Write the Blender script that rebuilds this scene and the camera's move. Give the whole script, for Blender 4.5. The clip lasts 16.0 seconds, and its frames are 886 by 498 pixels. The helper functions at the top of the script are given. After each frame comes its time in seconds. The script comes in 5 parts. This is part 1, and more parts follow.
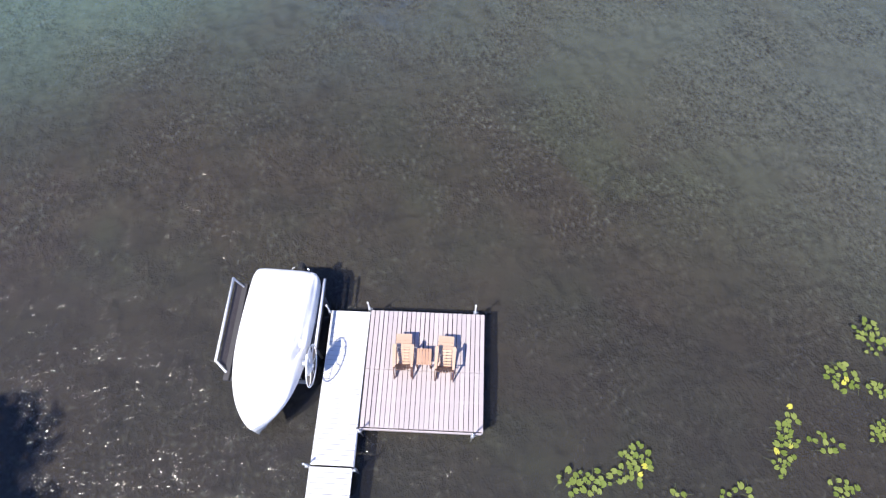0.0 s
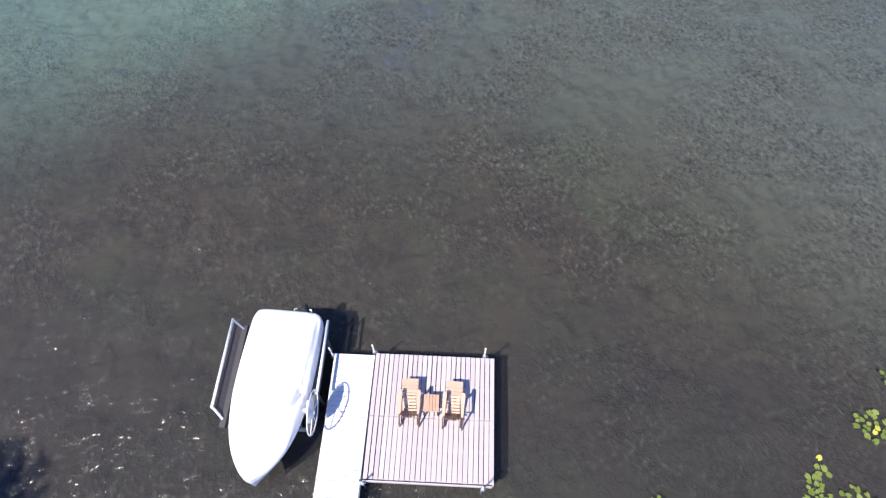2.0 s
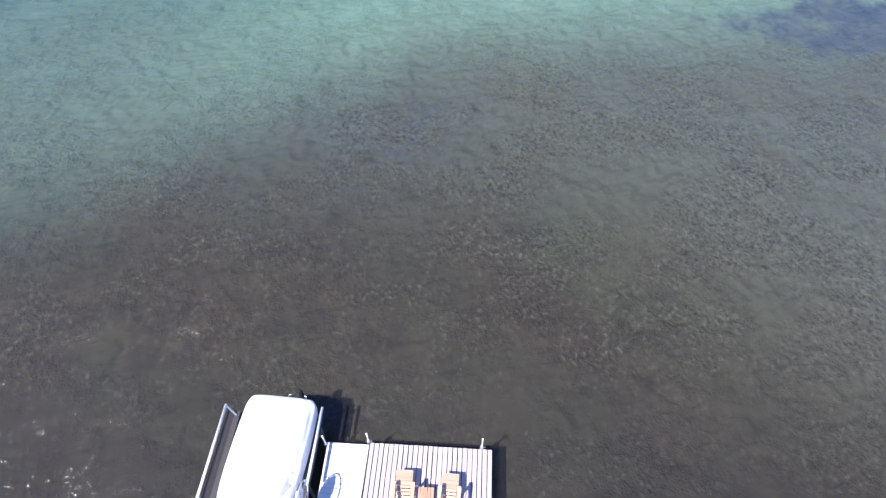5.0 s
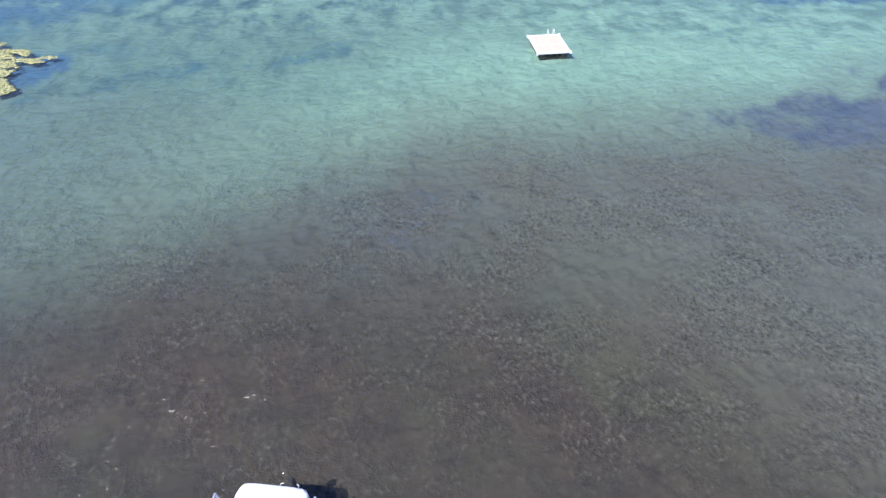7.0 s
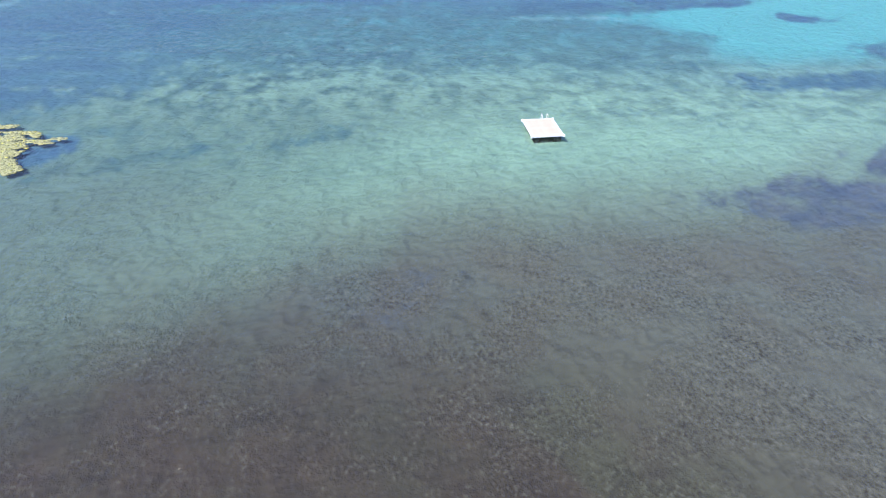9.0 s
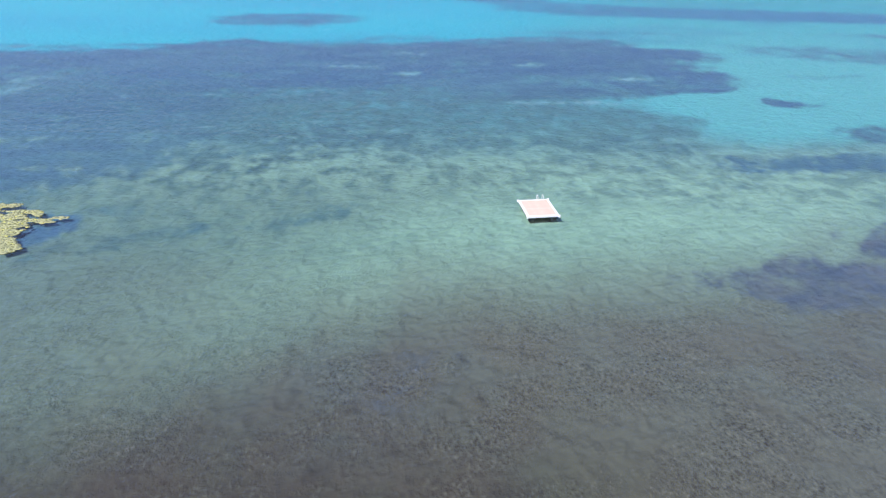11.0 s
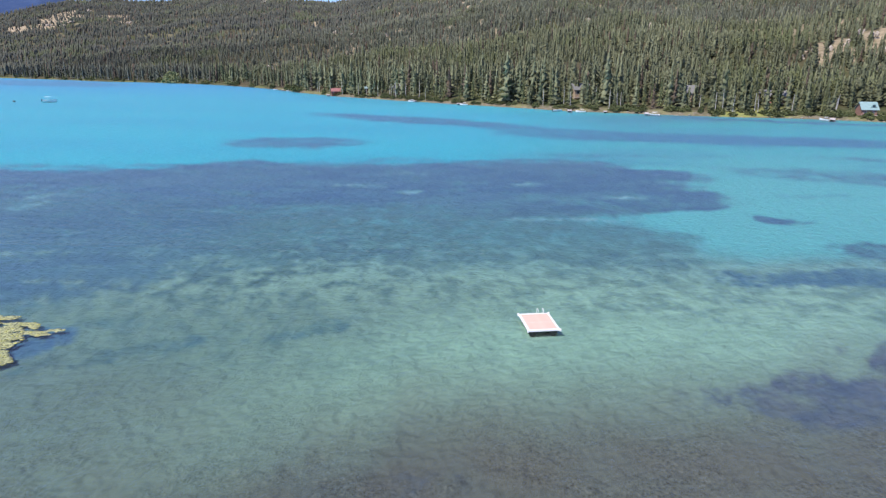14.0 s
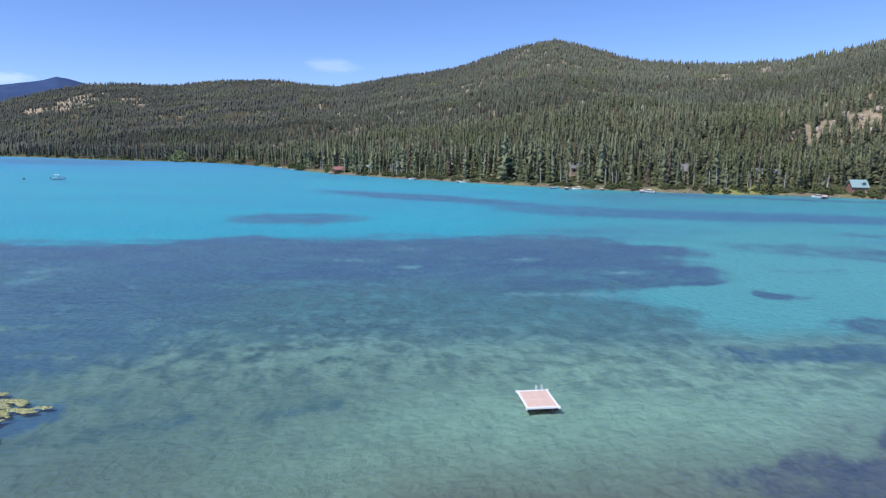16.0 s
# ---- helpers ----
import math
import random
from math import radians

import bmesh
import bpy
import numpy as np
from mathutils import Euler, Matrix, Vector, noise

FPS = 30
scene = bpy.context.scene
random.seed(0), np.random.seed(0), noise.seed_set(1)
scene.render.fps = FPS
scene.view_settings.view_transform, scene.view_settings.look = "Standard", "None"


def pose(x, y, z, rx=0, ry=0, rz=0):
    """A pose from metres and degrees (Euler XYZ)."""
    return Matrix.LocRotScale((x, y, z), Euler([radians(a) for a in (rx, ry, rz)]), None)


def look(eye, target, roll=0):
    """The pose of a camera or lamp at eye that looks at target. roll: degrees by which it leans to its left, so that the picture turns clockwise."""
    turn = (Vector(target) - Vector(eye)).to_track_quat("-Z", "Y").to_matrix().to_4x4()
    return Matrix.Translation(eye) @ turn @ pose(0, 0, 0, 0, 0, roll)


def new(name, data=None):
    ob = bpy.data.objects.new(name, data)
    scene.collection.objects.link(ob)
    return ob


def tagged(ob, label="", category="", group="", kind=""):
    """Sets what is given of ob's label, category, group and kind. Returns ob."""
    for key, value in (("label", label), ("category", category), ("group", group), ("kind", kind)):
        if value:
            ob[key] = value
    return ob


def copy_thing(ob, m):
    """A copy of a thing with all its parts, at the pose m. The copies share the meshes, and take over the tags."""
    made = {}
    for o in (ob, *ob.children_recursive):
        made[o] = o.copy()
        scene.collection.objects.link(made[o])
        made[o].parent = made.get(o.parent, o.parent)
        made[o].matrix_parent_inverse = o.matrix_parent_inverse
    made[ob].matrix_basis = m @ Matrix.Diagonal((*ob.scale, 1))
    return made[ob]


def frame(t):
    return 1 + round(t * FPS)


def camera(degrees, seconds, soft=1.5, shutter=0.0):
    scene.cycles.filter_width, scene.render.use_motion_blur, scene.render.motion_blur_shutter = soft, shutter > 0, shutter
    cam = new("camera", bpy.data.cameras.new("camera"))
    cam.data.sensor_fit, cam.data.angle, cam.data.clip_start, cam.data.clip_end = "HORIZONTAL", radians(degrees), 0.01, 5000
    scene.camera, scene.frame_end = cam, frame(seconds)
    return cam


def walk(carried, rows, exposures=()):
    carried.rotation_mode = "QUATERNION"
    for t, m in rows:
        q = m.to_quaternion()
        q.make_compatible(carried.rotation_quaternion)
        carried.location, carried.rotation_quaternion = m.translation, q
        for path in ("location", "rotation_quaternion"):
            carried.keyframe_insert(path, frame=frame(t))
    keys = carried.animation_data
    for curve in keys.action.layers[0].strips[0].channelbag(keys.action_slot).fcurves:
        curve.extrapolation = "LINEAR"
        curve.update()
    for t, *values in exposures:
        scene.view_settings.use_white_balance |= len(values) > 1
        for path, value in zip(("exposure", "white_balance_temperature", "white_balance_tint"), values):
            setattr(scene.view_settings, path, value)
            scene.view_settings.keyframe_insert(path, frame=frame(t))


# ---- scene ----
cam = camera(73.5, 16.0, soft=1.25)
PATH = [
    (0, (2.596, -2.819, 18.499), (2.227, 5.936, 0.521), 0.15),
    (0.5, (2.624, -2.767, 18.437), (2.210, 6.287, 0.609), 0.10),
    (1, (2.547, -2.664, 18.276), (2.095, 6.694, 0.606), 0.03),
    (1.5, (2.438, -2.554, 18.071), (1.960, 7.106, 0.565), -0.05),
    (2, (2.405, -2.540, 17.915), (1.907, 7.410, 0.572), -0.13),
    (2.5, (2.441, -2.620, 17.823), (1.918, 7.619, 0.651), -0.18),
    (3, (2.508, -2.778, 17.802), (1.945, 7.771, 0.820), -0.20),
    (3.5, (2.576, -2.810, 17.803), (1.962, 8.136, 1.076), -0.20),
    (4, (2.629, -2.793, 17.852), (1.962, 8.624, 1.444), -0.19),
    (4.2, (2.642, -2.788, 17.865), (1.953, 8.832, 1.602), -0.19),
    (6.3, (2.630, -3.072, 17.977), (1.661, 11.006, 3.804), -0.03),
    (6.5, (2.669, -3.092, 17.962), (1.697, 11.174, 3.978), -0.04),
    (7, (2.735, -3.103, 17.937), (1.758, 11.610, 4.426), -0.06),
    (7.5, (2.850, -3.053, 17.936), (1.836, 12.086, 4.906), -0.07),
    (8, (2.987, -2.981, 17.955), (1.915, 12.553, 5.404), -0.07),
    (8.5, (3.109, -2.891, 18.007), (1.967, 13.022, 5.946), -0.06),
    (9, (3.237, -2.812, 18.079), (2.037, 13.463, 6.516), -0.05),
    (11.5, (3.415, -2.491, 18.379), (2.115, 15.383, 9.501), 0.20),
    (12, (3.412, -2.524, 18.322), (2.098, 15.632, 10.036), 0.21),
    (12.5, (3.434, -2.522, 18.246), (2.091, 15.889, 10.549), 0.22),
    (13, (3.455, -2.500, 18.227), (2.083, 16.148, 11.129), 0.23),
    (13.5, (3.452, -2.434, 18.197), (2.054, 16.431, 11.706), 0.23),
    (14, (3.486, -2.471, 18.207), (2.053, 16.588, 12.319), 0.24),
    (14.5, (3.566, -2.527, 18.188), (2.102, 16.707, 12.904), 0.23),
    (15, (3.657, -2.566, 18.211), (2.180, 16.827, 13.548), 0.24),
    (15.5, (3.717, -2.561, 18.212), (2.220, 16.967, 14.163), 0.24),
    (16, (3.737, -2.530, 18.174), (2.244, 17.118, 14.749), 0.26),
]
walk(cam, [(t, look(eye, target, roll)) for t, eye, target, roll in PATH],
     exposures=[(0.0, 0.62, 6700, 9), (4.0, 0.74, 6600, 9), (6.5, 0.80, 6500, 10), (9.0, 0.80, 6500, 10), (12.5, 0.46, 6650, 10), (14.5, 0.45, 6550, 10), (15.3, 0.32, 6350, 9), (16.0, 0.18, 6200, 8)])

# ---- world and sun ----
SKY_TINT = (0.81, 0.90, 1.27, 1)
SUN_EL, SUN_AZ = radians(54), radians(225)      # the sun stands behind the camera, to its left


def build_world():
    world = bpy.data.worlds.new("sky")
    world.use_nodes = True
    scene.world = world
    nt = world.node_tree
    nt.nodes.clear()
    out = nt.nodes.new("ShaderNodeOutputWorld")
    bg = nt.nodes.new("ShaderNodeBackground")
    sky = nt.nodes.new("ShaderNodeTexSky")
    sky.sky_type = "NISHITA"
    sky.sun_disc = False
    sky.sun_elevation, sky.sun_rotation = SUN_EL, SUN_AZ
    sky.altitude, sky.air_density, sky.dust_density, sky.ozone_density = 900, 1.0, 0.15, 3.0
    bg.inputs["Strength"].default_value = 0.115
    tint = nt.nodes.new("ShaderNodeMix")
    tint.data_type, tint.blend_type = "RGBA", "MULTIPLY"
    tint.inputs["Factor"].default_value = 1.0
    tint.inputs["B"].default_value = SKY_TINT
    nt.links.new(sky.outputs["Color"], tint.inputs["A"])
    # thin fair-weather cloud wisps low over the hills
    tc = nt.nodes.new("ShaderNodeTexCoord")
    mp = nt.nodes.new("ShaderNodeMapping")
    mp.inputs["Scale"].default_value = (16.0, 16.0, 60.0)
    nz = nt.nodes.new("ShaderNodeTexNoise")
    nz.inputs["Scale"].default_value, nz.inputs["Detail"].default_value, nz.inputs["Roughness"].default_value = 1.0, 6, 0.6
    nt.links.new(tc.outputs["Generated"], mp.inputs["Vector"])
    nt.links.new(mp.outputs["Vector"], nz.inputs["Vector"])
    last = tint.outputs["Result"]
    for az, rise_, wide, high, strength in ((-14.6, 0.126, 0.034, 0.010, 0.24), (-41.5, 0.086, 0.05, 0.012, 0.4), (150, 0.4, 0.4, 0.15, 0.5)):
        a = radians(az)
        d = Vector((math.sin(a), math.cos(a), rise_)).normalized()
        sub = nt.nodes.new("ShaderNodeVectorMath")
        sub.operation = "SUBTRACT"
        sub.inputs[1].default_value = d
        nt.links.new(tc.outputs["Generated"], sub.inputs[0])
        sc = nt.nodes.new("ShaderNodeVectorMath")
        sc.operation = "MULTIPLY"
        sc.inputs[1].default_value = (1 / wide, 1 / wide, 1 / high)
        nt.links.new(sub.outputs["Vector"], sc.inputs[0])
        ln = nt.nodes.new("ShaderNodeVectorMath")
        ln.operation = "LENGTH"
        nt.links.new(sc.outputs["Vector"], ln.inputs[0])
        add = nt.nodes.new("ShaderNodeMath")
        add.operation = "MULTIPLY_ADD"
        nt.links.new(nz.outputs["Fac"], add.inputs[0])
        add.inputs[1].default_value = -2.4
        nt.links.new(ln.outputs["Value"], add.inputs[2])
        rp = nt.nodes.new("ShaderNodeMapRange")
        rp.interpolation_type = "SMOOTHSTEP"
        for key, v in (("From Min", 0.15), ("From Max", -0.95), ("To Min", 0.0), ("To Max", strength)):
            rp.inputs[key].default_value = v
        nt.links.new(add.outputs["Value"], rp.inputs["Value"])
        mx = nt.nodes.new("ShaderNodeMix")
        mx.data_type = "RGBA"
        mx.inputs["B"].default_value = (7.0, 7.8, 9.6, 1)
        nt.links.new(rp.outputs["Result"], mx.inputs["Factor"])
        nt.links.new(last, mx.inputs["A"])
        last = mx.outputs["Result"]
    nt.links.new(last, bg.inputs["Color"])
    nt.links.new(bg.outputs["Background"], out.inputs["Surface"])
    lamp = bpy.data.lights.new("sun", "SUN")
    lamp.energy, lamp.angle, lamp.color = 4.2, radians(0.53), (1.0, 0.95, 0.88)
    ob = new("sun", lamp)
    d = Vector((math.sin(SUN_AZ) * math.cos(SUN_EL), math.cos(SUN_AZ) * math.cos(SUN_EL), math.sin(SUN_EL)))
    ob.matrix_world = look(d * 60, (0, 0, 0))


build_world()

# ---- materials ----


class Net:
    """A node material with short names for the steps that recur."""

    def __init__(self, name):
        self.mat = bpy.data.materials.new(name)
        self.mat.use_nodes = True
        self.nt = self.mat.node_tree
        self.nt.nodes.clear()
        self.out = self.node("ShaderNodeOutputMaterial")

    def node(self, kind):
        return self.nt.nodes.new(kind)

    def link(self, a, b):
        self.nt.links.new(a, b)

    def put(self, socket, value):
        if isinstance(value, bpy.types.NodeSocket):
            self.link(value, socket)
        elif isinstance(value, tuple) and len(value) == 3 and socket.type == "RGBA":
            socket.default_value = (*value, 1)
        else:
            socket.default_value = value

    def coords(self, kind="Object", scale=(1, 1, 1), turn=0.0):
        tc = self.node("ShaderNodeTexCoord")
        mp = self.node("ShaderNodeMapping")
        mp.inputs["Scale"].default_value = scale
        mp.inputs["Rotation"].default_value = (0, 0, turn)
        self.link(tc.outputs[kind], mp.inputs["Vector"])
        return mp.outputs["Vector"]

    def place(self, scale=(1, 1, 1), turn=0.0):
        """World position, turned so that its first axis runs along the angle, then scaled."""
        g = self.node("ShaderNodeNewGeometry")
        mp = self.node("ShaderNodeMapping")
        mp.inputs["Rotation"].default_value = (0, 0, -turn)
        self.link(g.outputs["Position"], mp.inputs["Vector"])
        mul = self.node("ShaderNodeVectorMath")
        mul.operation = "MULTIPLY"
        mul.inputs[1].default_value = scale
        self.link(mp.outputs["Vector"], mul.inputs[0])
        return mul.outputs["Vector"]

    def place_y(self):
        n = self.node("ShaderNodeSeparateXYZ")
        self.link(self.place(), n.inputs[0])
        return n.outputs["Y"]

    def noise(self, vec, scale, detail=4, rough=0.55, distort=0.0):
        n = self.node("ShaderNodeTexNoise")
        self.link(vec, n.inputs["Vector"])
        n.inputs["Scale"].default_value = scale
        n.inputs["Detail"].default_value = detail
        n.inputs["Roughness"].default_value = rough
        n.inputs["Distortion"].default_value = distort
        return n.outputs["Fac"]

    def ramp(self, value, a, b, lo=0.0, hi=1.0):
        n = self.node("ShaderNodeMapRange")
        n.interpolation_type = "SMOOTHSTEP"
        self.put(n.inputs["Value"], value)
        for key, v in (("From Min", a), ("From Max", b), ("To Min", lo), ("To Max", hi)):
            self.put(n.inputs[key], v)
        return n.outputs["Result"]

    def math(self, op, a, b=0.0):
        n = self.node("ShaderNodeMath")
        n.operation = op
        self.put(n.inputs[0], a)
        self.put(n.inputs[1], b)
        return n.outputs[0]

    def mix(self, fac, a, b, blend="MIX"):
        n = self.node("ShaderNodeMix")
        n.data_type, n.blend_type = "RGBA", blend
        self.put(n.inputs["Factor"], fac)
        self.put(n.inputs["A"], a)
        self.put(n.inputs["B"], b)
        return n.outputs["Result"]

    def attribute(self, name, output="Fac"):
        n = self.node("ShaderNodeAttribute")
        n.attribute_name = name
        return n.outputs[output]

    def island(self):
        return self.node("ShaderNodeNewGeometry").outputs["Random Per Island"]

    def chance(self):
        return self.node("ShaderNodeObjectInfo").outputs["Random"]

    def bump(self, height, strength, distance=0.02):
        n = self.node("ShaderNodeBump")
        n.inputs["Strength"].default_value = strength
        n.inputs["Distance"].default_value = distance
        self.link(height, n.inputs["Height"])
        return n.outputs["Normal"]

    def surface(self, colour, rough=0.6, metal=0.0, normal=None, **more):
        b = self.node("ShaderNodeBsdfPrincipled")
        self.put(b.inputs["Base Color"], colour)
        self.put(b.inputs["Roughness"], rough)
        self.put(b.inputs["Metallic"], metal)
        if normal is not None:
            self.link(normal, b.inputs["Normal"])
        for key, v in more.items():
            self.put(b.inputs[key.replace("_", " ")], v)
        self.link(b.outputs["BSDF"], self.out.inputs["Surface"])
        return self.mat


def worn(name, colour, rough=0.6, metal=0.0, var=0.25, scale=6.0, bump=0.15, per_piece=0.0, stretch=(1, 1, 1), dirt=(0.12, 0.1, 0.08), dirty=0.25):
    """A solid colour with grain, stains and fine relief; per_piece: how far pieces differ in tone."""
    n = Net(name)
    v = n.coords("Object", stretch)
    fine, broad = n.noise(v, scale * 9, 5), n.noise(v, scale, 4)
    dark = tuple(c * (1 - var) for c in colour)
    col = n.mix(n.ramp(fine, 0.3, 0.7), dark, colour)
    col = n.mix(n.math("MULTIPLY", n.ramp(broad, 0.55, 0.8), dirty), col, dirt)
    if per_piece:
        col = n.mix(n.math("MULTIPLY", n.chance(), per_piece), col, tuple(c * 0.45 for c in colour))
    return n.surface(col, n.ramp(broad, 0.3, 0.7, rough - 0.08, min(1, rough + 0.1)), metal, n.bump(fine, bump, 0.01))


def m_ground_bed():
    """Lake bottom: brown silt with low weed near the dock, pale marl, blue weed meadows and the open turquoise shelf."""
    n = Net("lake_bottom")
    marl, weed, shelf, violet, dim = (n.attribute(k) for k in ("marl", "weed", "shelf", "violet", "dim"))
    v = n.place()
    xyz = n.node("ShaderNodeSeparateXYZ")
    n.link(v, xyz.inputs[0])
    X, Y = xyz.outputs["X"], xyz.outputs["Y"]
    vs = n.place((0.5, 1.0, 1.0), radians(24))
    broad = n.noise(v, 0.16, 4, 0.6)
    mid = n.noise(vs, 0.75, 3, 0.55, 0.3)
    fine = n.noise(n.place((0.7, 1.0, 1.0), radians(24)), 3.0, 2, 0.5, 0.1)
    tuft = n.noise(n.place((1.0, 0.8, 1.0), radians(20)), 7.0, 4, 0.62, 0.3)
    patch = n.ramp(n.noise(n.place((0.6, 1.0, 1.0), radians(20)), 0.30, 4, 0.6, 0.5), 0.27, 0.66)
    # silt: brown by the dock, olive and sage further out
    c_silt = n.mix(n.ramp(broad, 0.35, 0.65), SILT_A, SILT_B)
    c_silt = n.mix(n.ramp(n.noise(v, 0.075, 3, 0.55, 0.8), 0.50, 0.66, 0.0, 0.32), c_silt, SILT_RED)
    c_silt = n.mix(n.ramp(n.noise(n.place((1.0, 1.0, 1.0), radians(60)), 0.11, 3, 0.55, 0.8), 0.52, 0.68, 0.0, 0.7), c_silt, SILT_GREEN)
    c_silt = n.mix(n.ramp(mid, 0.40, 0.72, 0.0, 0.45), c_silt, SILT_D)
    west = n.math("ADD", n.math("MULTIPLY", Y, 0.75), n.math("MULTIPLY", X, -0.9))
    c_silt = n.mix(n.ramp(west, 18.0, 32.0, 0.0, 0.85), c_silt, SILT_F)
    # grey-blue to the east: the water's sky sheen painted into the bed
    skew = n.math("ADD", n.math("MULTIPLY", X, 0.75), n.math("MULTIPLY", Y, 0.66))
    c_silt = n.mix(n.ramp(skew, 13.0, 27.0, 0.0, 0.88), c_silt, SILT_SKY_SHEEN)
    c_silt = n.mix(n.ramp(Y, 9.0, 22.0, 0.0, 0.80), c_silt, n.mix(n.ramp(n.noise(v, 0.28, 3, 0.5, 0.5), 0.38, 0.62), SILT_G, SILT_H))
    c_silt = n.mix(n.ramp(n.noise(v, 0.30, 5, 0.6, 0.8), 0.52, 0.74, 0.0, 0.40), c_silt, SILT_D)
    c_silt = n.mix(n.ramp(skew, 9.0, 19.0, 0.0, 0.45), c_silt, (0.098, 0.102, 0.076))
    c_silt = n.mix(n.ramp(Y, 8.0, 1.0, 0.0, 0.5), c_silt, (0.030, 0.025, 0.025))
    # tufts of fine weed in drifts: pale tips over dark roots
    amount = n.math("MULTIPLY", patch, n.ramp(Y, 1.0, 11.0, 0.62, 1.0))
    c_silt = n.mix(n.math("MULTIPLY", n.ramp(tuft, 0.52, 0.72, 0.0, 0.33), amount), c_silt, SILT_L)
    c_silt = n.mix(n.math("MULTIPLY", n.ramp(tuft, 0.50, 0.34, 0.0, 0.72), amount), c_silt, SILT_D)
    # marl: soft cloudy mottling, greyer to the west
    c_marl = n.mix(n.ramp(mid, 0.35, 0.72, 0.0, 0.40), MARL_A, MARL_B)
    c_marl = n.mix(n.ramp(fine, 0.50, 0.72, 0.0, 0.22), c_marl, MARL_C)
    c_marl = n.mix(n.math("MULTIPLY", n.ramp(west, 20.0, 40.0, 0.0, 0.92), n.ramp(Y, 50.0, 36.0, 0.35, 1.0)), c_marl, MARL_W)
    c_marl = n.mix(n.ramp(Y, 44.0, 66.0, 0.0, 0.9), c_marl, MARL_F)
    clump = n.ramp(n.noise(n.place((0.85, 0.65, 1.0), radians(25)), 0.62, 6, 0.64, 0.25), 0.40, 0.64)
    c_marl = n.mix(n.math("MULTIPLY", n.math("MULTIPLY", clump, n.attribute("mottle")), 0.76), c_marl, (0.046, 0.110, 0.112))
    # weed meadows
    wide = n.noise(n.place((0.35, 1.0, 1.0), radians(6)), 0.10, 5, 0.6, 0.8)
    c_weed = n.mix(n.ramp(wide, 0.40, 0.70), WEED_A, WEED_B)
    c_weed = n.mix(n.ramp(n.noise(n.place((0.45, 1.0, 1.0), radians(8)), 0.34, 5, 0.62, 0.6), 0.45, 0.72, 0.0, 0.7), c_weed, WEED_C)
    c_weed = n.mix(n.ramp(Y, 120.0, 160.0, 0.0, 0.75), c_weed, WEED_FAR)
    c_weed = n.mix(dim, c_weed, n.mix(n.ramp(wide, 0.35, 0.7), WEED_DIM, WEED_DIM_B))
    c_weed = n.mix(violet, c_weed, n.mix(n.ramp(mid, 0.35, 0.7), WEED_VIOLET, WEED_VIOLET_B))
    # open shelf
    far = n.noise(n.place((0.3, 1.0, 1.0)), 0.02, 4, 0.6)
    c_shelf = n.mix(n.ramp(far, 0.35, 0.65), SHELF_A, SHELF_B)
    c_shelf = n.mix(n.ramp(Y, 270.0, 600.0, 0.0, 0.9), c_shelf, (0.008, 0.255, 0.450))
    east = n.math("ADD", X, n.math("MULTIPLY", Y, -0.18))
    c_shelf = n.mix(n.ramp(east, -35.0, 25.0, 0.0, 0.95), c_shelf, n.mix(n.ramp(Y, 80.0, 180.0), SHELF_N, SHELF_E))
    thin = n.noise(n.place((0.35, 1.0, 1.0), radians(-6)), 0.035, 6, 0.62, 0.6)
    c_shelf = n.mix(n.math("MULTIPLY", n.ramp(thin, 0.46, 0.64, 0.0, 0.7), n.math("MULTIPLY", n.ramp(east, -30.0, 20.0, 0.1, 1.0), n.ramp(Y, 88.0, 105.0))), c_shelf, (0.035, 0.185, 0.270))
    # ragged meadow edges with loose clumps
    ragged = n.noise(n.place((0.8, 0.7, 1.0), radians(6)), 0.24, 8, 0.68, 0.6)
    shred = n.noise(n.place((0.9, 0.6, 1.0), radians(4)), 0.9, 5, 0.65, 0.8)
    rough_edge = n.math("ADD", n.math("MULTIPLY", n.math("SUBTRACT", ragged, 0.5), n.ramp(Y, 60.0, 140.0, 2.2, 1.3)), n.math("MULTIPLY", n.math("SUBTRACT", shred, 0.5), n.ramp(Y, 50.0, 120.0, 1.7, 0.5)))
    weed = n.ramp(n.math("ADD", weed, n.math("MULTIPLY", rough_edge, n.ramp(weed, 0.02, 0.25))), 0.06, 1.02)
    col = n.mix(marl, c_silt, c_marl)
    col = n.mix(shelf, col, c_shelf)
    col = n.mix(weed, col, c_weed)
    col = n.mix(n.math("MULTIPLY", n.attribute("pale"), n.ramp(shred, 0.38, 0.60, 0.1, 1.0)), col, (0.15, 0.30, 0.34))
    # relief in place of surface ripple light, drawn out along the shore, and tufts
    lines = n.noise(n.place((0.9, 1.15, 1.0), radians(38)), 1.15, 1.0, 0.5, 0.2)
    relief = n.math("ADD", n.math("ADD", n.math("MULTIPLY", fine, 0.35), n.math("MULTIPLY", mid, 0.8)), n.math("ADD", n.math("MULTIPLY", lines, 5.5), n.math("MULTIPLY", n.math("MULTIPLY", tuft, patch), 2.0)))
    return n.surface(col, 0.95, 0.0, n.bump(relief, 0.6, 0.12), **{"Specular_IOR_Level": 0.1})


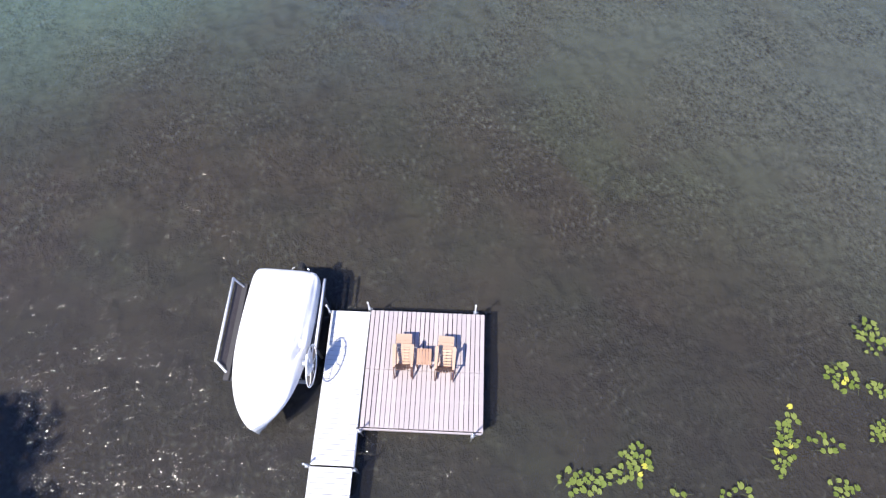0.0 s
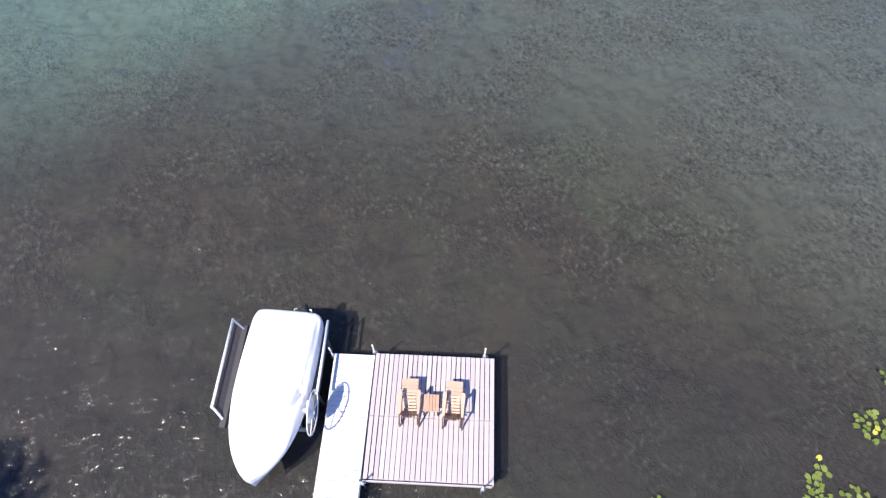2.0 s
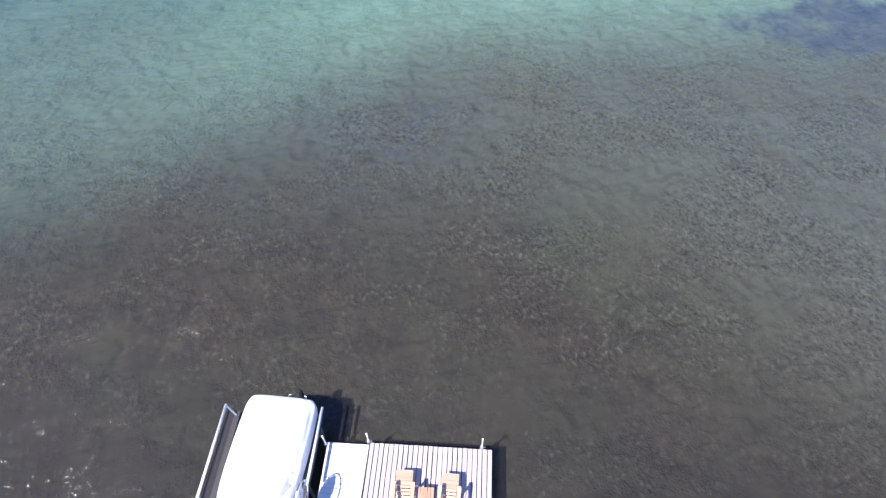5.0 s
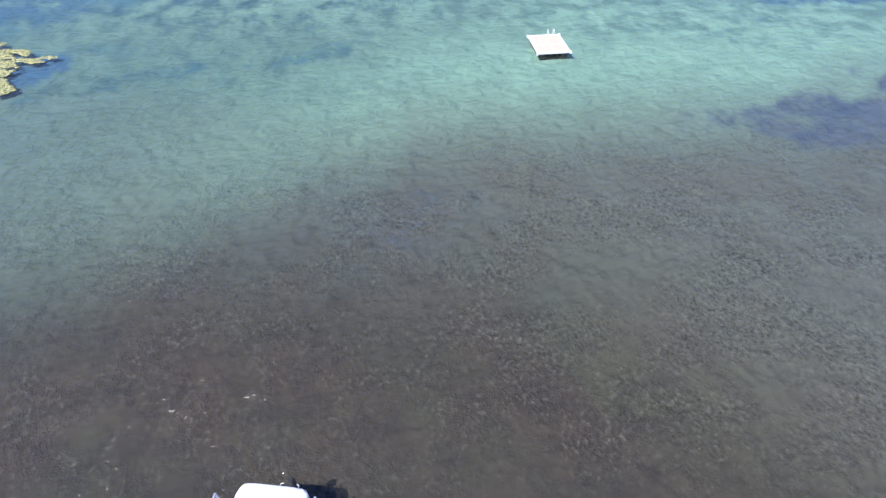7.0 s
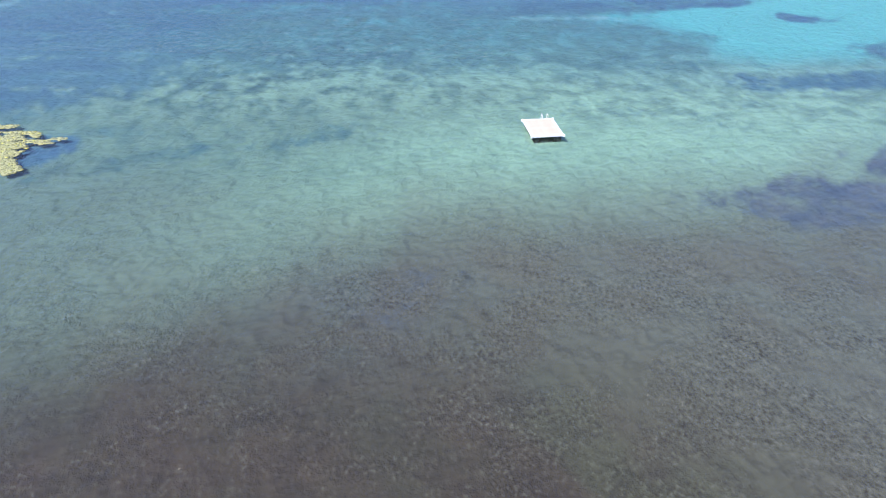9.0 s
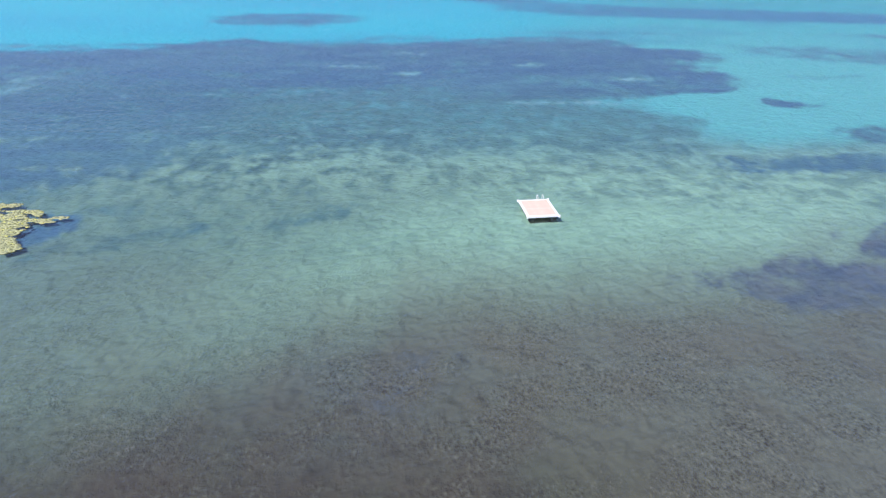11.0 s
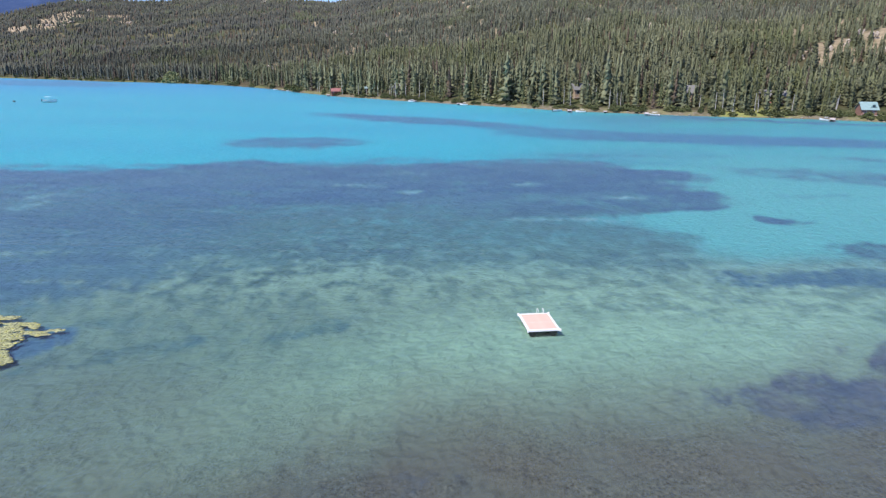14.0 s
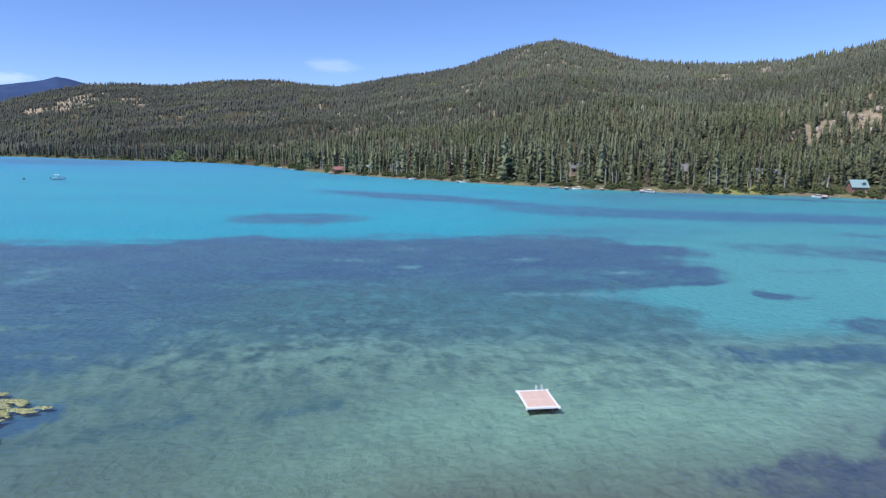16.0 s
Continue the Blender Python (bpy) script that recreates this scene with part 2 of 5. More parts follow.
SILT_A, SILT_B, SILT_D, SILT_L = (0.056, 0.045, 0.034), (0.048, 0.047, 0.034), (0.026, 0.022, 0.021), (0.27, 0.28, 0.25)
SILT_RED, SILT_GREEN, SILT_G, SILT_H = (0.062, 0.044, 0.038), (0.052, 0.060, 0.038), (0.088, 0.104, 0.098), (0.092, 0.124, 0.122)
SILT_F, SILT_SKY_SHEEN = (0.094, 0.136, 0.110), (0.116, 0.135, 0.142)
MARL_A, MARL_B, MARL_C, MARL_F, MARL_W = (0.204, 0.348, 0.276), (0.128, 0.238, 0.190), (0.25, 0.41, 0.33), (0.056, 0.200, 0.245), (0.108, 0.194, 0.160)
WEED_A, WEED_B, WEED_C, WEED_FAR = (0.036, 0.100, 0.182), (0.050, 0.128, 0.196), (0.066, 0.172, 0.228), (0.022, 0.150, 0.265)
WEED_DIM, WEED_DIM_B, WEED_VIOLET, WEED_VIOLET_B = (0.042, 0.116, 0.140), (0.060, 0.152, 0.162), (0.054, 0.082, 0.122), (0.085, 0.110, 0.138)
SHELF_A, SHELF_B, SHELF_E, SHELF_N = (0.014, 0.346, 0.420), (0.011, 0.300, 0.400), (0.030, 0.280, 0.305), (0.088, 0.318, 0.325)


def m_hillside():
    """Dry forest floor: brown duff, straw-coloured grass and pale rock in the clearings."""
    n = Net("forest_floor")
    v = n.place()
    clearing, bank, lawn = n.attribute("clearing"), n.attribute("bank"), n.attribute("lawn")
    a, b = n.noise(v, 0.02, 5, 0.6), n.noise(v, 0.25, 5, 0.7)
    col = n.mix(n.ramp(a, 0.4, 0.6), (0.075, 0.062, 0.038), (0.06, 0.07, 0.03))
    col = n.mix(n.ramp(b, 0.5, 0.7, 0, 0.6), col, (0.19, 0.15, 0.095))
    rock = n.mix(n.ramp(b, 0.35, 0.65), (0.46, 0.37, 0.26), (0.26, 0.20, 0.13))
    col = n.mix(clearing, col, rock)
    shore = n.mix(n.ramp(n.noise(v, 0.6, 5, 0.7), 0.35, 0.65), (0.21, 0.175, 0.13), (0.12, 0.115, 0.065))
    col = n.mix(bank, col, shore)
    grass = n.mix(n.ramp(n.noise(v, 0.9, 4), 0.3, 0.7), (0.20, 0.23, 0.07), (0.27, 0.26, 0.10))
    col = n.mix(lawn, col, grass)
    # ground past 3 km has blue aerial haze mixed into its base colour
    far = n.attribute("far_haze")
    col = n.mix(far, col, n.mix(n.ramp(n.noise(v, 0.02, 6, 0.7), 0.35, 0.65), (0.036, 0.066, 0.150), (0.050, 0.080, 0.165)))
    return n.surface(col, 0.95, 0.0, n.bump(b, 0.5, 1.0), **{"Specular_IOR_Level": 0.1})


def m_water():
    """Clear lake water with small wind ripples."""
    n = Net("lake_water")
    r1 = n.noise(n.place((1.0, 1.6, 1.0), radians(38)), 1.35, 2, 0.5, 0.4)
    r2 = n.noise(n.place((1.0, 1.7, 1.0), radians(40)), 5.0, 0.5, 0.5, 0.2)
    swell = n.noise(n.place((1.0, 1.7, 1.0), radians(30)), 0.42, 3, 0.5, 0.3)
    gust = n.ramp(n.noise(n.place((1.0, 1.6, 1.0), radians(20)), 0.9, 4, 0.6), 0.40, 0.70)
    chop = n.noise(n.place((1.0, 1.5, 1.0), radians(12)), 13.0, 2, 0.5, 0.5)
    h = n.math("ADD", n.math("MULTIPLY", r1, 0.20), n.math("ADD", n.math("MULTIPLY", r2, 0.075), n.math("MULTIPLY", swell, 0.18)))
    soft = n.bump(h, 1.0, 0.34)
    spark = n.ramp(n.noise(n.place((1.0, 1.9, 1.0), radians(10)), 3.2, 2, 0.5), 0.45, 0.62)
    h = n.math("ADD", h, n.math("MULTIPLY", n.math("MULTIPLY", chop, n.math("MULTIPLY", gust, spark)), n.ramp(n.place_y(), 9.0, 19.0, 0.128, 0.03)))
    nb = n.bump(h, 1.0, 0.34)
    fr = n.node("ShaderNodeFresnel")
    fr.inputs["IOR"].default_value = 1.333
    n.link(soft, fr.inputs["Normal"])
    gloss = n.node("ShaderNodeBsdfGlossy")
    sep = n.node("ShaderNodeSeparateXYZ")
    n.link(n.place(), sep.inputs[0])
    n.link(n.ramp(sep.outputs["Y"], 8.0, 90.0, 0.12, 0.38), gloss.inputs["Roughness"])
    gloss.inputs["Color"].default_value = (1, 1, 1, 1)
    n.link(nb, gloss.inputs["Normal"])
    clear = n.node("ShaderNodeBsdfTransparent")
    clear.inputs["Color"].default_value = (0.95, 0.97, 0.98, 1)
    mx = n.node("ShaderNodeMixShader")
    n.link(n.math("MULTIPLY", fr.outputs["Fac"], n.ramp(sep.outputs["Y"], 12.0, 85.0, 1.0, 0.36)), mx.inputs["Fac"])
    # fine silt afloat in the water scatters a little light
    murk = n.node("ShaderNodeBsdfDiffuse")
    murk.inputs["Color"].default_value = (0.325, 0.315, 0.312, 1)
    body = n.node("ShaderNodeMixShader")
    body.inputs["Fac"].default_value = 0.04
    n.link(clear.outputs["BSDF"], body.inputs[1])
    n.link(murk.outputs["BSDF"], body.inputs[2])
    n.link(body.outputs["Shader"], mx.inputs[1])
    n.link(gloss.outputs["BSDF"], mx.inputs[2])
    n.link(mx.outputs["Shader"], n.out.inputs["Surface"])
    return n.mat


def m_foliage(name, dark, light, brown=0.0):
    n = Net(name)
    rnd = n.island()
    v = n.place()
    col = n.mix(rnd, dark, light)
    col = n.mix(n.ramp(n.noise(v, 0.012, 4, 0.6), 0.4, 0.65, 0.0, 0.55), col, tuple(0.5 * (a + b) for a, b in zip(dark, (0.11, 0.10, 0.05))))
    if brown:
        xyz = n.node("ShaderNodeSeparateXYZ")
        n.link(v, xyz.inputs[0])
        # grey tint towards the far west: distance haze in the needle colour
        haze = n.math("MULTIPLY", n.ramp(n.math("ADD", n.math("MULTIPLY", xyz.outputs["Y"], 0.45), n.math("MULTIPLY", xyz.outputs["X"], -1.0)), 250.0, 1100.0), n.ramp(n.noise(v, 0.005, 4, 0.6), 0.25, 0.55))
        col = n.mix(n.math("MULTIPLY", haze, 0.78), col, (0.082, 0.084, 0.080))
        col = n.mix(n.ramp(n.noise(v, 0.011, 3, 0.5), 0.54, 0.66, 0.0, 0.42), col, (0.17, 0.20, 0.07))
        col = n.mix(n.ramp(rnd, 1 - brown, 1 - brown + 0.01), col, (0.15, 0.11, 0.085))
    tex = n.noise(v, 1.3, 4, 0.7)
    col = n.mix(n.ramp(tex, 0.3, 0.7, 0.0, 0.5), col, tuple(c * 0.5 for c in dark))
    return n.surface(col, 0.85, 0.0, n.bump(tex, 0.35, 0.5), **{"Specular_IOR_Level": 0.15})


def m_leaf(name, base, other, edge):
    """Floating leaves: one tone a leaf, some turning yellow."""
    n = Net(name)
    rnd = n.chance() if edge == "object" else n.island()
    v = n.place()
    col = n.mix(n.ramp(rnd, 0.0, 0.85), base, other)
    col = n.mix(n.ramp(rnd, 0.94, 0.95), col, (0.55, 0.52, 0.08))
    col = n.mix(n.ramp(n.noise(v, 14, 4), 0.5, 0.75, 0, 0.5), col, tuple(c * 0.6 for c in base))
    return n.surface(col, 0.5, 0.0, n.bump(n.noise(v, 22, 3), 0.2, 0.01))


def m_glass():
    n = Net("window_glass")
    return n.surface((0.03, 0.04, 0.05), 0.06, 0.0, None, **{"Specular_IOR_Level": 0.8})


BED, HILL, WATER = m_ground_bed(), m_hillside(), m_water()
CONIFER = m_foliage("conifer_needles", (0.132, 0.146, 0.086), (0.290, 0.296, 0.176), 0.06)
# same needles, darker and bluer for the far slopes: haze in the colour
CONIFER_HAZED = m_foliage("hazed_conifer_needles", (0.104, 0.114, 0.084), (0.222, 0.228, 0.160), 0.08)
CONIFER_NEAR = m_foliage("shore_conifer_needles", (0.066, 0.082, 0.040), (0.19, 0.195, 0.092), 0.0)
SHRUB = m_foliage("shrub_leaves", (0.09, 0.11, 0.045), (0.17, 0.18, 0.085))
BROADLEAF = m_foliage("broad_leaves", (0.05, 0.09, 0.03), (0.09, 0.14, 0.05))
BARK = worn("bark", (0.13, 0.10, 0.075), 0.9, 0, 0.5, 2.0, 0.5)
SNAG = worn("bleached_bark", (0.46, 0.43, 0.40), 0.9, 0, 0.3, 2.0, 0.4)
LILY = m_leaf("lily_leaf", (0.135, 0.185, 0.026), (0.225, 0.265, 0.062), "object")
LILY_FAR = m_leaf("lily_leaf_pale", (0.29, 0.30, 0.13), (0.40, 0.395, 0.19), "island")
WATER_WEED = m_foliage("water_weed", (0.065, 0.068, 0.050), (0.20, 0.205, 0.165))
WILLOW = m_foliage("willow_leaves", (0.22, 0.24, 0.11), (0.36, 0.38, 0.19))
LILY_STEM = worn("lily_stem", (0.10, 0.12, 0.05), 0.7)
VINYL = worn("white_decking", (0.80, 0.79, 0.80), 0.45, 0, 0.06, 2.0, 0.05, 0.12, (1, 1, 1), (0.5, 0.46, 0.42), 0.2)
DECK = worn("weathered_deck_boards", (0.63, 0.55, 0.555), 0.75, 0, 0.16, 3.0, 0.2, 0.24, (5, 0.5, 1), (0.40, 0.32, 0.30), 0.45)
FRAME_WOOD = worn("deck_frame_wood", (0.42, 0.37, 0.35), 0.8, 0, 0.3, 3.0)
GALV = worn("galvanised_steel", (0.62, 0.63, 0.65), 0.38, 0.75, 0.15, 5.0)
WHITE_METAL = worn("white_painted_metal", (0.82, 0.82, 0.84), 0.35, 0.1, 0.08, 4.0, 0.05, 0, (1, 1, 1), (0.35, 0.33, 0.3), 0.2)
DARK_METAL = worn("dark_stained_steel", (0.10, 0.095, 0.10), 0.6, 0.4, 0.3, 5.0)
CARPET = worn("dark_bunk_carpet", (0.085, 0.075, 0.085), 0.95, 0, 0.35, 3.0, 0.4)
BLACK = worn("black_rubber", (0.02, 0.02, 0.022), 0.55, 0, 0.3)
CEDAR = worn("cedar_slats", (0.82, 0.56, 0.40), 0.6, 0, 0.22, 4.0, 0.15, 0.28, (1, 6, 1), (0.30, 0.17, 0.08), 0.3)
# back slats: the same cedar, with the shade on their front in the colour
CEDAR_BACK_SHADED = worn("cedar_back_slats_shaded", (0.40, 0.21, 0.125), 0.6, 0, 0.25, 4.0, 0.15, 0.3, (6, 1, 1), (0.30, 0.17, 0.08), 0.3)
CEDAR_RED = worn("cedar_table_slats", (0.72, 0.43, 0.29), 0.6, 0, 0.22, 4.0, 0.15, 0.28, (1, 6, 1), (0.30, 0.17, 0.08), 0.3)
CEDAR_DARK = worn("cedar_frame", (0.17, 0.075, 0.05), 0.65, 0, 0.3, 4.0)
COVER = worn("boat_cover_canvas", (0.93, 0.92, 0.92), 0.75, 0, 0.05, 1.2, 0.12, 0, (1, 1, 1), (0.55, 0.53, 0.52), 0.16)
HULL = worn("boat_hull_gelcoat", (0.80, 0.80, 0.82), 0.2, 0, 0.05)
HULL_BLUE = worn("painted_hull", (0.62, 0.66, 0.70), 0.3, 0, 0.1)
STRAP = worn("cover_strap", (0.40, 0.40, 0.44), 0.7)
RAFT_WHITE = worn("raft_white_paint", (0.82, 0.80, 0.80), 0.5, 0, 0.08)
RAFT_DECK = worn("raft_deck_carpet", (0.76, 0.54, 0.44), 0.9, 0, 0.25, 2.6, 0.2, 0.15, (1, 1, 1), (0.88, 0.80, 0.74), 0.9)
FLOAT = worn("raft_float", (0.05, 0.05, 0.055), 0.5)
LOG_WALL = worn("stained_log_wall", (0.36, 0.20, 0.155), 0.75, 0, 0.35, 1.0)
RED_WALL = worn("barn_red_boards", (0.30, 0.085, 0.075), 0.7, 0, 0.3, 1.0)
GREY_WALL = worn("dark_grey_boards", (0.09, 0.08, 0.10), 0.75, 0, 0.3, 1.0)
TAN_WALL = worn("tan_boards", (0.42, 0.32, 0.22), 0.75, 0, 0.25, 1.0)
TEAL_ROOF = worn("teal_metal_roof", (0.32, 0.45, 0.44), 0.4, 0.2, 0.12, 0.5)
GREY_ROOF = worn("grey_shingle_roof", (0.20, 0.195, 0.19), 0.85, 0, 0.3, 1.0)
PALE_ROOF = worn("pale_shingle_roof", (0.44, 0.43, 0.37), 0.8, 0, 0.25, 1.0)
RED_ROOF = worn("faded_red_roof", (0.34, 0.14, 0.13), 0.6, 0, 0.2, 0.8)
OUTCROP = worn("pale_cliff_rock", (0.50, 0.425, 0.35), 0.95, 0, 0.4, 0.15, 0.6, 0, (1, 1, 1), (0.22, 0.18, 0.12), 0.5)
ROCK = worn("shore_rock", (0.30, 0.255, 0.195), 0.9, 0, 0.4, 0.8, 0.6)
GLASS = m_glass()

# ---- building helpers ----
CX, CY = 3.5, -2.5            # the middle of the polar ground sheet
rng = np.random.default_rng(7)
TABLE = np.random.default_rng(3).random((256, 256))


def vnoise(x, y):
    xi, yi = np.floor(x).astype(int), np.floor(y).astype(int)
    fx, fy = x - xi, y - yi
    fx, fy = fx * fx * (3 - 2 * fx), fy * fy * (3 - 2 * fy)
    t = lambda a, b: TABLE[a % 256, b % 256]
    return (t(xi, yi) * (1 - fx) + t(xi + 1, yi) * fx) * (1 - fy) + (t(xi, yi + 1) * (1 - fx) + t(xi + 1, yi + 1) * fx) * fy


def fbm(x, y, octaves=4):
    total, amp = 0.0, 0.5
    for k in range(octaves):
        total = total + amp * vnoise(x * 2**k + 17.3 * k, y * 2**k + 9.1 * k)
        amp *= 0.5
    return total / (1 - 0.5**octaves)


def smooth(v, a, b):
    t = np.clip((v - a) / (b - a), 0, 1)
    return t * t * (3 - 2 * t)


def mesh_np(name, verts, tris, smooth_shade=False):
    """A mesh from numpy arrays of corners and triangles."""
    me = bpy.data.meshes.new(name)
    verts, tris = np.asarray(verts, np.float32), np.asarray(tris, np.int32)
    me.vertices.add(len(verts))
    me.vertices.foreach_set("co", verts.ravel())
    me.loops.add(tris.size)
    me.loops.foreach_set("vertex_index", tris.ravel())
    me.polygons.add(len(tris))
    me.polygons.foreach_set("loop_start", np.arange(0, tris.size, 3, dtype=np.int32))
    if smooth_shade:
        me.polygons.foreach_set("use_smooth", np.ones(len(tris), bool))
    me.update(calc_edges=True)
    return me


def part(name, bm, material, parent=None, label="", smooth_shade=False):
    me = bpy.data.meshes.new(name)
    if smooth_shade:
        for f in bm.faces:
            f.smooth = True
    bm.to_mesh(me)
    bm.free()
    me.materials.append(material)
    ob = new(name, me)
    ob.parent = parent
    if label:
        ob["label"] = label
    return ob


def share(name, me, parent, m):
    """One more piece on a mesh that its likes share."""
    ob = new(name, me)
    ob.parent = parent
    ob.matrix_basis = m
    return ob


def thing(name, label, category, m=None, group="", kind=""):
    ob = new(name)
    ob.empty_display_size = 0.2
    if m is not None:
        ob.matrix_basis = m
    return tagged(ob, label, category, group, kind)


def box(bm, x0, x1, y0, y1, z0, z1, bevel=0.0, m=None):
    b = bmesh.new()
    bmesh.ops.create_cube(b, size=1)
    bmesh.ops.scale(b, verts=b.verts, vec=(x1 - x0, y1 - y0, z1 - z0))
    bmesh.ops.translate(b, verts=b.verts, vec=((x0 + x1) / 2, (y0 + y1) / 2, (z0 + z1) / 2))
    if bevel:
        bmesh.ops.bevel(b, geom=b.edges[:], offset=bevel, segments=1, affect="EDGES")
    if m is not None:
        bmesh.ops.transform(b, matrix=m, verts=b.verts)
    me = bpy.data.meshes.new("tmp")
    b.to_mesh(me)
    b.free()
    bm.from_mesh(me)
    bpy.data.meshes.remove(me)
    return bm


def boxed(*a, **k):
    return box(bmesh.new(), *a, **k)


def tube(bm, a, b, r0, r1=None, sides=10):
    """A round bar from a to b."""
    a, b = Vector(a), Vector(b)
    r1 = r0 if r1 is None else r1
    q = (b - a).to_track_quat("Z", "Y").to_matrix()
    rings = []
    for c, r in ((a, r0), (b, r1)):
        rings.append([bm.verts.new(c + q @ Vector((r * math.cos(2 * math.pi * i / sides), r * math.sin(2 * math.pi * i / sides), 0))) for i in range(sides)])
    for i in range(sides):
        bm.faces.new((rings[0][i], rings[0][(i + 1) % sides], rings[1][(i + 1) % sides], rings[1][i]))
    bm.faces.new(rings[0][::-1])
    bm.faces.new(rings[1])
    return bm


def tubed(points, r, sides=8):
    bm = bmesh.new()
    for a, b in zip(points, points[1:]):
        tube(bm, a, b, r, None, sides)
    return bm


def ring(bm, centre, axis_x, axis_y, radius, r, n=32, sides=8):
    """A torus round centre in the plane of the two axes."""
    c, ax, ay = Vector(centre), Vector(axis_x), Vector(axis_y)
    az = ax.cross(ay)
    loops = []
    for i in range(n):
        t = 2 * math.pi * i / n
        d = ax * math.cos(t) + ay * math.sin(t)
        loops.append([bm.verts.new(c + d * (radius + r * math.cos(2 * math.pi * k / sides)) + az * r * math.sin(2 * math.pi * k / sides)) for k in range(sides)])
    for i in range(n):
        for k in range(sides):
            bm.faces.new((loops[i][k], loops[(i + 1) % n][k], loops[(i + 1) % n][(k + 1) % sides], loops[i][(k + 1) % sides]))
    return bm


def loft(bm, sections, caps=True):
    rows = [[bm.verts.new(p) for p in s] for s in sections]
    for a, b in zip(rows, rows[1:]):
        for i in range(len(a) - 1):
            bm.faces.new((a[i], a[i + 1], b[i + 1], b[i]))
    if caps:
        bm.faces.new(rows[0][::-1])
        bm.faces.new(rows[-1])
    bmesh.ops.recalc_face_normals(bm, faces=bm.faces)
    return bm


# ---- the ground sheet: lake bottom, shores and hills ----
# The far shore and the ridge, by bearing from the dock (degrees east of the dock's heading): distance of the waterline, distance of the ridge, its rise.
SHORE = [(-60, 900), (-46, 1120), (-40.8, 1100), (-37.2, 946), (-33.2, 793), (-28.9, 724), (-24.3, 626), (-20.4, 523), (-17.4, 439), (-14.3, 386), (-8.9, 338), (-3.5, 307), (1.9, 284), (7.2, 266), (12.3, 260), (17.2, 256), (21.8, 257), (26, 262), (32.4, 263), (40, 262), (60, 230), (85, 200)]
RIDGE = [(-60, 2300, .03), (-46, 2500, .035), (-40.4, 2450, .0568), (-38.6, 2420, .0679), (-36.7, 2400, .0772), (-34.7, 2380, .0851), (-32.7, 2350, .0886), (-28.5, 2300, .0898), (-23.9, 2250, .1007), (-19.1, 2200, .1029), (-17.1, 2150, .0987), (-14, 2150, .0956), (-11.5, 2150, .1035), (-8.8, 2120, .1139), (-3.6, 2050, .1262), (-1, 2000, .1403), (1.6, 1950, .1557), (4.2, 1900, .1654), (5.9, 1880, .1698), (8.2, 1850, .161), (11.7, 1780, .142), (14.1, 1720, .1336), (16.4, 1650, .1286), (20.9, 1520, .1256), (25, 1380, .126), (28.7, 1250, .1361), (31.1, 1180, .1432), (40, 1000, .15), (60, 900, .12)]
FAR_PEAK = [(-60, .05), (-46, .068), (-40.3, .0772), (-38.5, .0821), (-36.6, .0923), (-34.7, .0859), (-32, .07), (-26, .03), (0, .0)]
SHORE_A, RIDGE_A, PEAK_A = np.array(SHORE, float), np.array(RIDGE, float), np.array(FAR_PEAK, float)


def shore_r(az):
    """Distance to the waterline; behind the camera the near shore lies a few metres off."""
    az = np.asarray(az, float)
    front = np.interp(az, SHORE_A[:, 0], SHORE_A[:, 1])
    near = 5.5 + 1.2 * np.sin(np.radians(az) * 3.0)
    back = near / np.maximum(-np.cos(np.radians(az)), 0.02)
    r = np.where(np.abs(az) > 92, np.minimum(back, 200.0), front)
    return r


def ridge_r(az):
    return np.interp(az, RIDGE_A[:, 0], RIDGE_A[:, 1])


def rise(az):
    return np.interp(az, RIDGE_A[:, 0], RIDGE_A[:, 2])


def hill_z(az, r):
    """Height of the land at a bearing and distance past the waterline."""
    rs, rr = shore_r(az), ridge_r(az)
    s = np.clip((r - rs) / np.maximum(rr - rs, 1), 0, 1)
    x, y = CX + r * np.sin(np.radians(az)), CY + r * np.cos(np.radians(az))
    top = 18.2 + rise(az) * rr - 13
    d = r - rs
    bank = 1.1 * smooth(d, 0, 5) + 1.6 * smooth(d, 4, 30)
    z = bank + top * s**1.22
    z = z + (fbm(x / 160, y / 160, 4) - 0.5) * 46 * np.minimum(1, s * 6) * (1 - s) * np.minimum(1, d / 120)
    z = z + (fbm(x / 40, y / 40, 3) - 0.5) * 7 * np.minimum(1, d / 60)
    return np.where(np.abs(az) > 92, 0.9 * smooth(d, 0, 3) + 0.02 * np.minimum(d, 400), z)


# Clearings with rock and straw on the hill: bearing, share of the way up the slope, half widths, strength.
CLEARINGS = [(-37.4, .62, 1.6, .05, 1), (-35.0, .70, 1.0, .05, .9), (-31.9, .66, 1.3, .03, .8), (-19.3, .10, .35, .02, 1), (-12.8, .22, .6, .035, .7), (-14.2, .30, .7, .03, .6),
             (-8.5, .33, .5, .03, .6), (2.8, .86, .8, .04, .8), (8.0, .40, .5, .02, .5), (14.7, .77, .9, .03, .9), (18.2, .74, 1.6, .03, .8), (23.0, .86, 1.3, .025, .9),
             (27.2, .195, 1.6, .018, .7), (30.3, .225, 1.5, .02, .8), (31.4, .16, .8, .018, .7), (25.5, .28, 1.0, .03, .5), (-19.0, .95, 1.4, .03, .8), (-9.5, .95, .9, .03, .5)]


